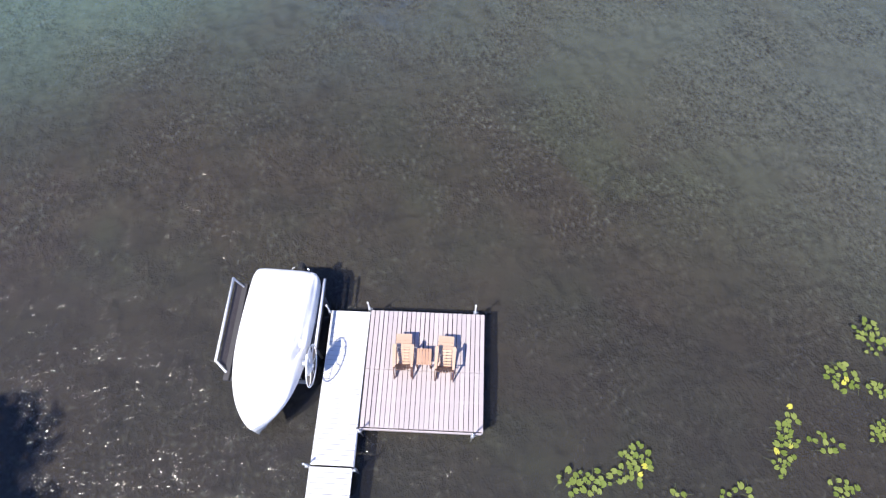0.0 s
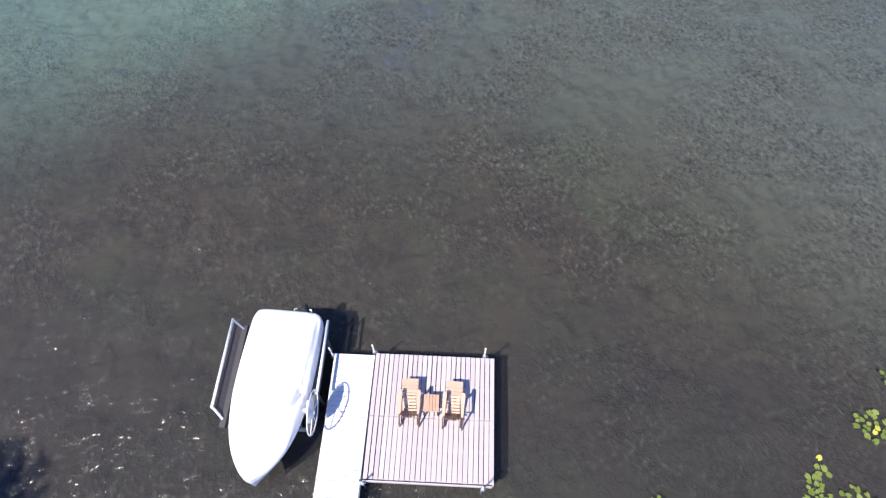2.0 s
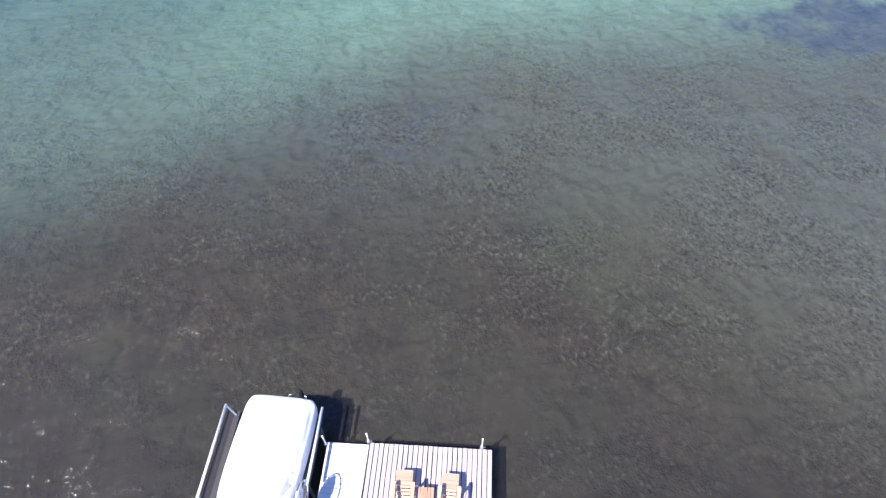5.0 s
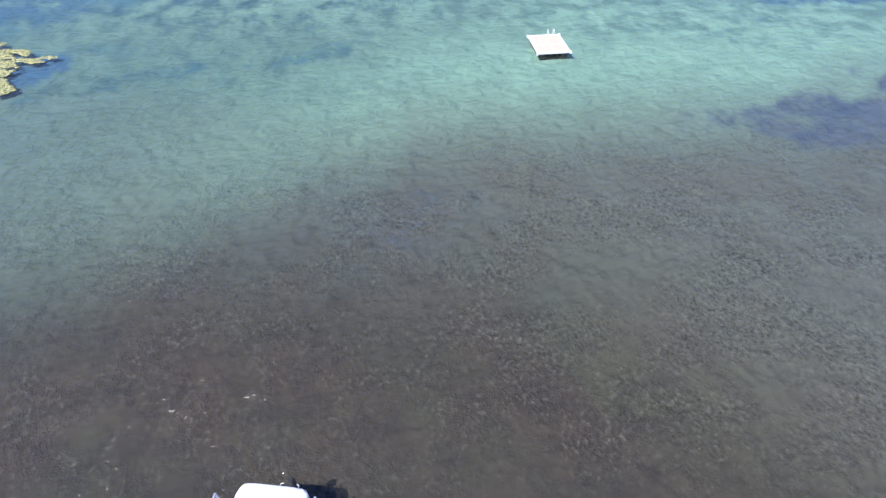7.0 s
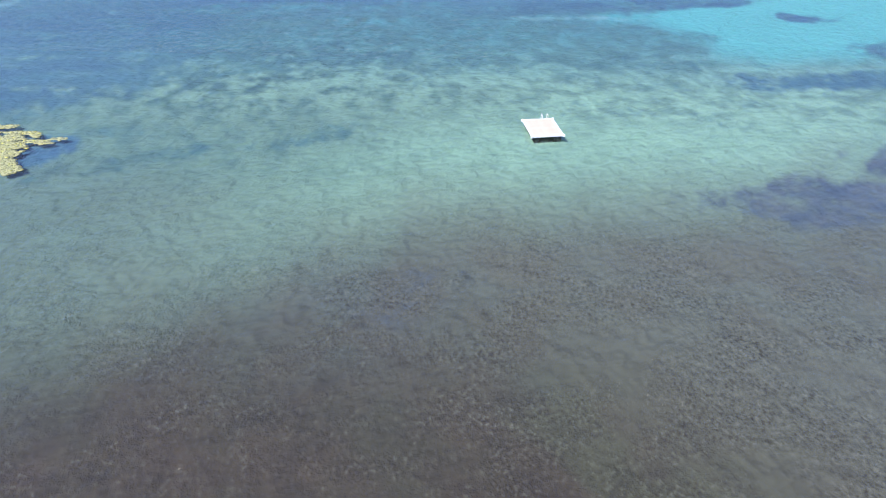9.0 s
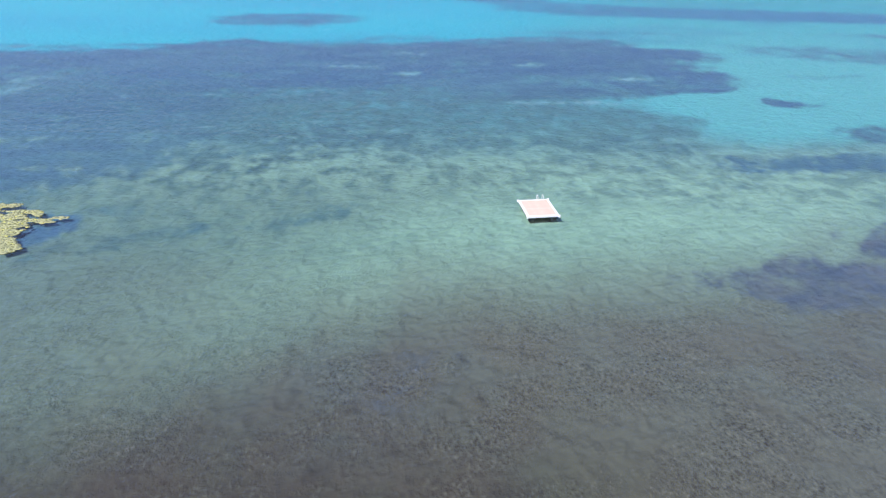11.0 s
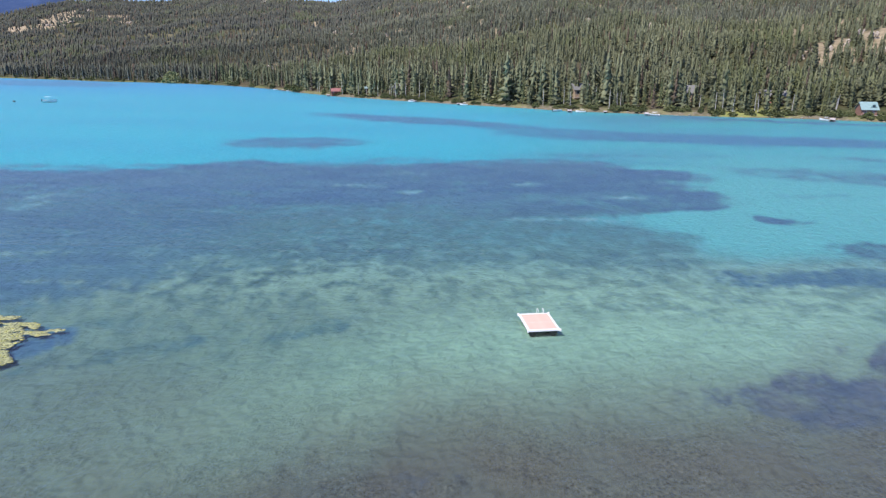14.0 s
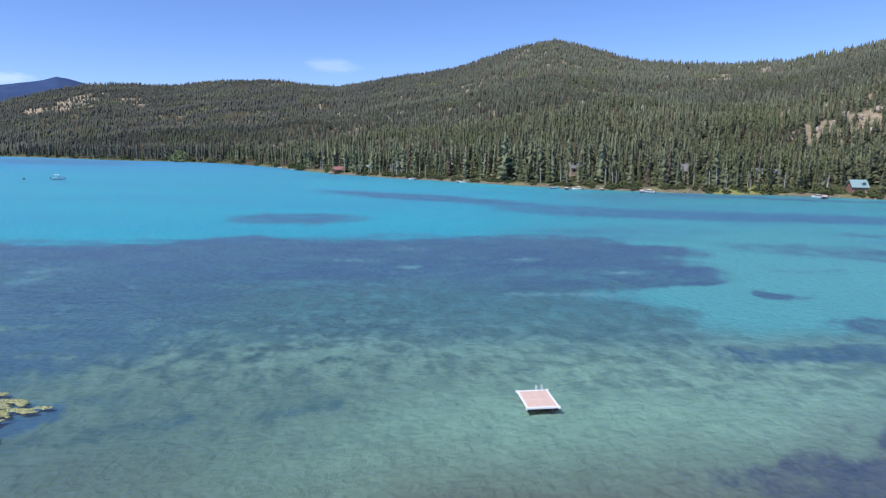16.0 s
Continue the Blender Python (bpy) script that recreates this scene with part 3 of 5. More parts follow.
def clearing(az, s):
    m = 0.0
    wob = fbm(az * 1.1 + 50, s * 40 + 9, 4) - 0.5
    for a, c, wa, ws, k in CLEARINGS:
        q = ((az - a) / wa) ** 2 + ((s - c) / (1.8 * ws)) ** 2
        m = np.maximum(m, k * smooth(1.35 - q + wob * 5.0, 0.0, 0.5))
    specks = smooth(fbm(az * 2.3 + 7, s * 48 + 3, 4), 0.595, 0.67) * smooth(s, 0.12, 0.3) * (0.35 + 0.65 * smooth(az, -28, -12))
    return np.maximum(m, 0.85 * specks)


# Weed beds on the lake bottom: middle, half lengths, turn, strength.
# (-28.2, 32) also paints the lily bed's shade, (112, 221) the shore trees' reflection.
WEED_AND_SHADE_BEDS = [(-46, 146, 18, 10, -2, .8), (-22, 213, 47, 11, -31, .85), (66, 164, 56, 12, -8, .8), (26, 180, 26, 9, -20, .7), (72, 106, 24, 8, -20, .55), (64, 88, 16, 2.4, -8, .3), (91.7, 227, 24, 4.5, -21, .7), (-470, 610, 170, 50, -33, .6),
             (41.9, 73.7, 2.1, 2.0, 0, .85), (48, 59.8, 8.0, 3.0, -10, .9), (36.5, 51.3, 11.0, 2.3, 6, .8), (-28.2, 32.0, 2.8, 2.3, 20, 1.1), (112, 221, 48, 3.6, -25, .9), (30, 130, 30, 2.4, 4, .4), (95, 128, 26, 3.2, -8, .55)]
VIOLET_BEDS = [(25.0, 29.9, 7.4, 2.6, 8, .85), (32.5, 37.0, 4.6, 2.0, 38, .85), (33, 30, 7, 3.5, 10, .7), (0.4, 19.6, 3.6, 2.2, 25, .24)]
# Loose dim clumps on the marl.
CLUMPS = [(-9.0, 36.6, 3.8, 1.4, 28, .9), (-22.6, 36.4, 2.6, 1.0, 20, .9), (-18.4, 33.4, 3.4, 1.1, 25, .85), (-22.6, 30.4, 4.2, 1.4, 25, .9), (18.3, 48.9, 2.4, 1.8, 20, .75), (13.5, 42.3, 2.6, .9, 10, .6),
          (9.4, 44.8, 2.4, 1.2, -10, .6), (11, 51, 3.4, 1.2, 0, .7), (21.4, 41.6, 3.2, 1.0, -15, .65), (4.5, 51.5, 3.4, 1.2, 8, .65), (-2, 47.5, 2.2, .8, 0, .5), (26, 45.5, 3.0, .9, -8, .5)]
# Bare pale patches inside the meadow.
WISPS = [(-17, 90.5, 4.0, 1.0, -4), (-8.7, 102.3, 4.2, 1.4, -4), (-7.2, 86.1, 3.2, 1.0, 4), (9.6, 95, 4.4, 1.7, -14), (15.2, 71.2, 8.0, .7, 9), (-60.5, 72.5, 3.4, 1.1, 50), (-63, 78, 3.0, 1.4, 20), (-42.8, 70.2, 2.0, .5, -15), (27, 86, 4.5, .8, 5)]
AB = np.array([(-40, 20), (-20, 20), (-12, 22), (-8, 25), (-4, 28), (0, 30), (4, 31), (9, 31.2), (16, 32.2), (23, 33.5), (30, 37.5), (60, 41)])
BC = np.array([(-70, 32), (-40, 35), (-33, 38.5), (-29, 43), (-20, 48), (-10.7, 52), (-2, 51), (6, 54), (11, 52), (18, 50), (26, 52.5), (42, 55), (80, 62)])
CD = np.array([(-120, 102), (-90, 103), (-73, 104), (-58, 108), (-45, 114), (-24, 116), (2, 120), (26, 121.5), (36, 114), (45, 102), (60, 96)])
CR = np.array([(40, 27), (54, 27.5), (60, 28), (65, 25), (69, 22), (73, 20), (76, 25), (79, 34), (82, 40), (87, 40), (92, 37), (96, 36), (99, 40), (102, 46), (108, 42), (115, 36), (124, 22)])


def patch_cover(beds, x, y, cover):
    for cx, cy, a, b, turn, strength in beds:
        c, s = math.cos(radians(turn)), math.sin(radians(turn))
        u, v = (x - cx) * c + (y - cy) * s, -(x - cx) * s + (y - cy) * c
        cover = np.maximum(cover, strength * smooth(1.45 - np.hypot(u / a, v / b), 0, 0.75))
    return cover


def bed_cover(x, y):
    r = np.hypot(x - CX, y - CY)
    k = np.clip(r / 45, 0.5, 2.6)
    wx = x + (fbm(x / (5 * k), y / (3 * k)) - 0.5) * 5.0 * k
    wy = y + (fbm(x / (5 * k) + 40, y / (3 * k) + 7) - 0.5) * 2.6 * k
    wx = wx + (fbm(x / (1.3 * k) + 11, y / (0.7 * k) + 3, 3) - 0.5) * 2.4 * k
    wy = wy + (fbm(x / (1.3 * k) + 5, y / (0.7 * k) + 31, 3) - 0.5) * 1.2 * k
    q = wy - np.interp(wx, AB[:, 0], AB[:, 1])
    soft = smooth(-x, 2, 16)
    marl = smooth(q, -9.5 - 3 * soft, 5.0 + 7 * soft) * (1 - 0.35 * soft * (1 - smooth(wy, 26, 35)))
    bc, cd = np.interp(wx, BC[:, 0], BC[:, 1]), np.interp(wx, CD[:, 0], CD[:, 1])
    cr = np.interp(wy, CR[:, 0], CR[:, 1])
    rim = np.clip((r - 60) / 60, 0.35, 1.0)
    edge = smooth(cd - wy + (fbm(x / 9, y / 4, 4) - 0.5) * 9, -9 * rim, 7 * rim) * smooth(cr - wx + (fbm(x / 11 + 2, y / 2.4, 4) - 0.5) * 18, -3.5, 3.5)
    core = smooth(wy, 66, 82)
    weed = smooth(wy - bc, -6, 5) * edge * (0.60 + 0.40 * np.maximum(core, smooth(-x, 14, 30)))
    dim = 1 - np.maximum(smooth(wy, 62, 84), 0.55 * smooth(-x, 18, 34) * smooth(wy, 36, 44))
    pale = patch_cover([w + (1.0,) for w in WISPS], wx, wy, 0.0) * smooth(fbm(x / 3.2, y / 1.2, 4), 0.34, 0.5)
    weed = weed * (1 - 0.9 * pale) * (1 - 0.35 * smooth(fbm(x / 12 + 3, y / 3.4 + 8, 5), 0.52, 0.70))
    beds = patch_cover(WEED_AND_SHADE_BEDS, wx, wy, 0.0)
    clumps = patch_cover(CLUMPS, wx, wy, 0.0)
    violet = patch_cover(VIOLET_BEDS, wx, wy, 0.0)
    dim = np.where(beds > weed, np.where((wy < 66) & (x > 0), 0.5, 0.1), dim)
    dim = np.where(clumps > np.maximum(weed, beds), 0.95, dim)
    weed = np.maximum(np.maximum(weed, beds), np.maximum(0.46 * clumps, violet))
    violet = violet / np.maximum(weed, 0.05)
    mottle = marl * (0.22 + 0.5 * smooth(-x, -2, 12) * smooth(wy, 27, 33) + 0.6 * smooth(wy, 38, 44)) * smooth(wy, 24, 30)
    mottle = np.maximum(mottle, 1.25 * clumps)
    shelf = np.maximum(smooth(wy - cd, -10, -2), smooth(wx - cr, -5, 5) * smooth(wy - bc, 0, 7))
    return marl, weed, shelf, mottle, violet, dim, pale


def bed_z(x, y, r, rs):
    z = -0.52 + 0.20 * smooth(y, 16, 32) + (fbm(x / 2.2, y / 2.2, 4) - 0.5) * (0.16 - 0.08 * smooth(y, 16, 32))
    z = z + 0.36 * smooth(x, 4.8, 7.5) * smooth(-y, -5.0, -1.5)
    return z * smooth(rs - r, -0.2, np.minimum(9, rs * 0.6))


def build_ground():
    az = np.concatenate([np.arange(-180, -48, 4.0), np.arange(-48, 42, 0.2), np.arange(42, 180, 4.0)])
    rs, rr = shore_r(az), ridge_r(az)
    nw, nl, nf = 330, 130, 14
    rings = [np.full_like(az, 0.05)]
    for i in range(nw + 1):
        rings.append(2.0 * (rs / 2.0) ** (i / nw))
    for j in range(1, nl + 1):
        rings.append(rs + (rr - rs) * (j / nl) ** 1.7)
    for j in range(1, nf + 1):
        rings.append(rr + (4600 - rr) * (j / nf) ** 0.9)
    r = np.array(rings)
    A = np.broadcast_to(az, r.shape)
    x, y = CX + r * np.sin(np.radians(A)), CY + r * np.cos(np.radians(A))
    n1 = nw + 2
    z = np.zeros_like(r)
    z[:n1] = bed_z(x[:n1], y[:n1], r[:n1], np.broadcast_to(rs, r[:n1].shape))
    z[n1:n1 + nl] = hill_z(A[n1:n1 + nl], r[n1:n1 + nl])
    edge = z[n1 + nl - 1]
    for j in range(nf):
        q = (j + 1) / nf
        rj = r[n1 + nl + j]
        bump = np.interp(az, PEAK_A[:, 0], PEAK_A[:, 1]) * 3800 + 18 + (fbm(az * 0.7, az * 0 + 4) - 0.5) * 16
        w = np.exp(-(((rj - 3800) / 420.0) ** 2))
        z[n1 + nl + j] = np.maximum(edge * (1 - 0.75 * smooth(q, 0, 0.4)), bump * w)
    nr, na = r.shape
    verts = np.stack([x, y, z], -1).reshape(-1, 3)
    i, k = np.meshgrid(np.arange(nr - 1), np.arange(na), indexing="ij")
    a, b = i * na + k, i * na + (k + 1) % na
    c, d = (i + 1) * na + (k + 1) % na, (i + 1) * na + k
    tris = np.concatenate([np.stack([a, c, b], -1).reshape(-1, 3), np.stack([a, d, c], -1).reshape(-1, 3)])
    land = np.concatenate([(i >= n1 - 1).ravel()] * 2)
    me = mesh_np("ground", verts, tris, True)
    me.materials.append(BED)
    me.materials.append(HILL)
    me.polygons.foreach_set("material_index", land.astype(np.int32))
    marl, weed, shelf, mottle, violet, dim, pale = bed_cover(x, y)
    front = np.abs(A) <= 92
    s = np.clip((r - rs) / np.maximum(rr - rs, 1), 0, 1.2)
    clear = np.where(s > 0.02, clearing(A, s), 0)
    d = r - rs
    bank = smooth(-d, -10, -3) * (d > -1) * (0.1 + 0.9 * smooth(A, -22, -12))
    bank = np.maximum(bank, smooth(1 - ((A + 9.0) / 3.4) ** 2, 0, .5) * smooth(-d, -24, -9) * (d > 1))
    lawn = np.maximum(smooth(1 - ((A - 22.5) / 3.4) ** 2, 0, .5) * smooth(-d, -26, -6) * (d > 1), np.where(front, 0, 1))
    lawn = np.maximum(lawn, 0.3 * smooth(fbm(A * 0.9, d * 0.03), .45, .6) * smooth(-d, -9, -4) * (d > 1))
    # mask for the haze painted on the far hills
    far_haze = smooth(r, 3000, 3300)
    for key, val in (("marl", marl), ("weed", weed), ("shelf", shelf), ("mottle", mottle), ("violet", violet), ("dim", dim), ("pale", pale), ("clearing", clear), ("bank", bank), ("lawn", lawn), ("far_haze", far_haze)):
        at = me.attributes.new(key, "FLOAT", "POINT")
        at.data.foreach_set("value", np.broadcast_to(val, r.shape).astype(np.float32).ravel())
    ob = new("ground", me)
    tagged(ob, "lake bottom of silt and marl rising to forested hills", "ground", "", "structure")
    # the water sheet ends just inside the land
    azw = np.concatenate([np.arange(-180, -48, 4.0), np.arange(-48, 42, 0.75), np.arange(42, 180, 4.0)])
    rw = shore_r(azw) + np.where(np.abs(azw) > 92, 1.0, 3.0)
    vv = [(CX, CY, 0.0)] + [(CX + q * math.sin(radians(t)), CY + q * math.cos(radians(t)), 0.0) for t, q in zip(azw, rw)]
    nn = len(azw)
    tt = [(0, 1 + (j + 1) % nn, 1 + j) for j in range(nn)]
    wm = mesh_np("water", vv, tt)
    wm.materials.append(WATER)
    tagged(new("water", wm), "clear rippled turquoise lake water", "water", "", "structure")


build_ground()

# ---- forest ----


def conifers(px, py, pz, h, rad, levels, sides, seed):
    """Many conifers in one mesh: serrated crowns of stacked skirts, each tree one island."""
    g = np.random.default_rng(seed)
    n = len(px)
    rows = []
    for k in range(levels):
        f = k / levels
        zlow = 0.06 + 0.92 * f
        rad_out = (1 - f) ** 0.75 * (0.82 if k == 0 else 1.0)
        rows.append((zlow, rad_out))
        if k < levels - 1 and levels > 3:
            rows.append((zlow + 0.55 * 0.92 / levels, rad_out * 0.42))
    m = len(rows)
    ang = 2 * np.pi * (np.arange(sides) / sides)
    verts = np.zeros((n, m * sides + 1, 3), np.float32)
    spin = g.random(n) * 6.28
    lean = (g.random((n, 2)) - 0.5) * 0.05
    for q, (zf, rf) in enumerate(rows):
        jit = (0.6 + 0.75 * g.random((n, sides))) * np.where((np.arange(sides) + q) % 2 == 0, 1.2, 0.55 if levels > 3 else 0.85)
        t = ang[None] + spin[:, None] + q * 0.5
        rr_ = rad[:, None] * rf * jit
        zz = h[:, None] * (zf + (g.random((n, sides)) - 0.5) * (0.07 if levels > 5 else 0.05))
        verts[:, q * sides:(q + 1) * sides, 0] = px[:, None] + rr_ * np.cos(t) + lean[:, :1] * zz
        verts[:, q * sides:(q + 1) * sides, 1] = py[:, None] + rr_ * np.sin(t) + lean[:, 1:] * zz
        verts[:, q * sides:(q + 1) * sides, 2] = pz[:, None] + zz
    verts[:, -1] = np.stack([px + lean[:, 0] * h, py + lean[:, 1] * h, pz + h], -1)
    tris = []
    for q in range(m - 1):
        for k in range(sides):
            a, b = q * sides + k, q * sides + (k + 1) % sides
            c, d = (q + 1) * sides + (k + 1) % sides, (q + 1) * sides + k
            tris += [(a, b, c), (a, c, d)]
    for k in range(sides):
        tris.append(((m - 1) * sides + k, (m - 1) * sides + (k + 1) % sides, m * sides))
    tris = np.array(tris)
    allt = (tris[None] + (np.arange(n) * (m * sides + 1))[:, None, None]).reshape(-1, 3)
    return verts.reshape(-1, 3), allt


# Pale rock outcrops that stand free of the trees: bearing, distance, half width.
OUTCROPS = [(15.6, 1214, 9), (19.34, 1130, 8), (20.35, 1134, 8), (21.44, 1414, 7), (22.62, 1366, 11), (23.37, 1274, 6), (3.44, 1530, 10), (5.12, 1534, 7), (-14.11, 1138, 7), (-12.56, 1018, 6), (-9.4, 858, 5), (-19.81, 710, 5), (-36.43, 1842, 16), (-35.47, 1746, 15), (-34.66, 1770, 13), (-33.39, 2030, 8), (-30.75, 1694, 7), (-20.08, 1958, 8), (26.31, 450, 2.6), (27.26, 462, 3), (28.38, 474, 2.6), (29.23, 506, 3), (30.01, 486, 3.4), (30.99, 454, 2.8), (31.37, 498, 3), (25.55, 434, 2), (8.43, 666, 4), (13.64, 554, 4)]
# Sight lines kept open in front of the buildings: bearing, half width, how far back.
OPENINGS = [(30.75, 1.2, 14), (-14.2, 0.5, 12), (-8.4, 0.16, 20), (8.2, 0.16, 30), (17.3, 0.12, 26), (-11.4, .2, 30)]


def forest():
    total = 100000
    az = rng.uniform(-46, 40, total * 3)
    rs, rr = shore_r(az), ridge_r(az)
    r = np.sqrt(rng.uniform(0, 1, az.size) * (2480.0**2 - 250.0**2) + 250.0**2)
    ok = (r > rs + 6.5) & (r < rr + 25)
    az, r, rs, rr = az[ok], r[ok], rs[ok], rr[ok]
    s = (r - rs) / (rr - rs)
    x, y = CX + r * np.sin(np.radians(az)), CY + r * np.cos(np.radians(az))
    keep = rng.random(az.size) > clearing(az, s) * 0.72
    keep &= rng.random(az.size) < np.where(r > 1050, 0.52, np.where(r < 480, 0.95, 0.9))
    keep &= rng.random(az.size) < np.clip(1.25 * fbm(x / 70, y / 70, 4) + 0.25 - 0.15 * s, 0.2, 1)
    for a, w, back in OPENINGS:
        keep &= ~((np.abs(az - a) < w) & (r < rs + back + 8))
    for a, ra, size in OUTCROPS:
        keep &= ~((rng.random(az.size) < 0.6) & (np.abs(az - a) * r * 0.01745 < size * 1.0) & (r > ra - (10 if ra < 700 else 130 if ra < 1600 else 190)) & (r < ra + 6))
    az, r, rs, x, y, s = (q[keep] for q in (az, r, rs, x, y, s))
    z = hill_z(az, r) - 0.3
    h = rng.normal(8.6, 2.6, az.size).clip(3.2, 16) * (0.8 + 0.4 * fbm(x / 120, y / 120, 3)) * (1 + 0.5 * smooth(-(r - rs), -60, -25))
    rad = h * rng.uniform(0.115, 0.185, az.size) * np.where(r > 1050, 1.15, np.where(r < rs + 110, 0.86, 1.0))
    for name, lo, hi, levels, sides, label in (("shore_forest", 0, 480, 9, 7, "dense dark green conifer forest along the far shore"),
                                               ("slope_forest", 480, 640, 6, 6, "conifer forest rising behind the far shore"),
                                               ("hill_forest", 640, 1050, 4, 5, "conifer forest on the lower hillside"),
                                               ("ridge_forest", 1050, 4000, 2, 5, "conifer forest on the upper hillside and ridge")):
        q = (r >= lo) & (r < hi)
        v, t = conifers(x[q], y[q], z[q], h[q], rad[q], levels, sides, 11 + levels)
        me = mesh_np(name, v, t, False)
        me.materials.append(CONIFER if hi <= 640 else CONIFER_HAZED)
        tagged(new(name, me), label, "forest", "", "stuff")


forest()

# ---- the dock: walkway, square platform, pipe posts ----
DZ = 0.45                      # deck height over the water
PITCH = 0.1464                 # boards of the platform


def board_mesh(name, lx, ly, lz, mat, bevel=0.006):
    me = bpy.data.meshes.new(name)
    bm = boxed(-lx / 2, lx / 2, -ly / 2, ly / 2, -lz, 0, bevel)
    bm.to_mesh(me)
    bm.free()
    me.materials.append(mat)
    return me


def build_walkway():
    sections = [(3.62, -1.09), (-1.13, -5.2), (-5.24, -9.3)]
    for n, (y1, y0) in enumerate(sections):
        wk = thing("dock_walkway", "white slatted metal dock walkway section over the water", "dock", pose(0, 0, 0), "walkway sections")
        skew = lambda y: -0.010 * (3.62 - y)
        for sx in (-1.21, -0.03):
            bm = bmesh.new()
            box(bm, -0.03, 0.03, y0, y1, DZ - 0.16, DZ - 0.032, 0.005, pose(sx + skew((y0 + y1) / 2), 0, 0))
            part("side_rail", bm, WHITE_METAL, wk)
        for y in np.arange(y0 + 0.5, y1 - 0.2, 0.75):
            part("cross_beam", boxed(-1.17 + skew(y), -0.07 + skew(y), y - 0.03, y + 0.03, DZ - 0.13, DZ - 0.036, 0.004), GALV, wk)
        count = round((y1 - y0) / 0.1475)
        step = (y1 - y0) / count
        me = board_mesh("plank", 1.235, step - 0.010, 0.032, VINYL, 0.005)
        for k in range(count):
            y = y0 + (k + 0.5) * step
            share("plank", me, wk, pose(-0.62 + skew(y), y, DZ + 0.0012 * math.sin(k * 2.3), 0, 0, 0.06 * math.sin(k * 1.7)))


def build_platform():
    pf = thing("dock_platform", "square wooden dock platform of pale weathered boards", "dock")
    half = [(0.03, 1.765), (1.777, 3.68)]
    for y in (0.06, 0.9, 1.72, 1.83, 2.7, 3.58):
        part("joist", boxed(0.03, 3.62, y - 0.022, y + 0.022, DZ - 0.19, DZ - 0.04, 0.004), FRAME_WOOD, pf)
    part("rim_board", boxed(3.625, 3.665, 0.0, 3.66, DZ - 0.2, DZ - 0.006, 0.005), DECK, pf)
    part("rim_board", boxed(0.02, 3.62, -0.035, 0.0, DZ - 0.2, DZ - 0.006, 0.005), DECK, pf)
    part("rim_board", boxed(0.02, 3.62, 3.635, 3.67, DZ - 0.2, DZ - 0.042, 0.005), FRAME_WOOD, pf)
    part("seam_strip", boxed(0.02, 3.62, 1.765, 1.777, DZ - 0.04, DZ - 0.012), FRAME_WOOD, pf)
    g = random.Random(5)
    for y0, y1 in half:
        meshes = [board_mesh("deck_board", PITCH - gap, y1 - y0, 0.036, DECK, 0.005) for gap in (0.012, 0.017, 0.026)]
        for k in range(25):
            x = 0.012 + (k + 0.5) * PITCH
            share("deck_board", g.choice(meshes), pf, pose(x, (y0 + y1) / 2 + g.uniform(-0.006, 0.006), DZ + g.uniform(-0.004, 0.003), 0, g.uniform(-.5, .5), g.uniform(-0.12, 0.12)))


def dock_post(x, y, top, label, cap_mat, lean=0.0):
    p = thing("dock_post", label, "post", pose(x, y, 0, 0, lean, 0), "dock posts")
    bm = bmesh.new()
    tube(bm, (0, 0, -0.72), (0, 0, top), 0.021, 0.021, 12)
    part("pipe", bm, WHITE_METAL, p, "", True)
    bm = bmesh.new()
    tube(bm, (0, 0, top), (0, 0, top + 0.03), 0.034, 0.028, 12)
    part("cap", bm, cap_mat, p, "round post cap")
    bm = boxed(-0.05, 0.05, -0.05, 0.05, DZ - 0.18, DZ + 0.035, 0.01)
    part("bracket", bm, GALV, p)
    part("set_screw", tube(bmesh.new(), (0.04, 0, DZ + 0.0), (0.10, 0, DZ + 0.0), 0.010), GALV, p)


build_walkway()
build_platform()
dock_post(-1.285, 3.56, 1.02, "white pipe dock post with round cap", WHITE_METAL, -2)
dock_post(-0.03, 3.725, 0.98, "white pipe dock post with round cap", WHITE_METAL, -1)
dock_post(3.36, 3.745, 1.05, "white pipe dock post with round cap", WHITE_METAL, 0)
dock_post(3.36, -0.09, 1.08, "pipe dock post with dark cap", DARK_METAL, 0)
dock_post(0.03, -0.09, 0.92, "pipe dock post with dark cap", DARK_METAL, 0)
dock_post(-1.36, -1.12, 0.85, "white pipe dock post with round cap", WHITE_METAL, -2)
dock_post(-0.0, -1.17, 0.80, "pipe dock post with dark cap", DARK_METAL, 0)

# ---- chairs and side table ----


def beam(bm, a, b, w, t, up=(0, 0, 1)):
    """A flat board from a to b, w wide along x, t thick."""
    a, b = Vector(a), Vector(b)
    d = b - a
    q = d.to_track_quat("Y", "Z").to_matrix().to_4x4()
    box(bm, -w / 2, w / 2, 0, d.length, -t / 2, t / 2, 0.004, Matrix.Translation(a) @ q)
    return bm


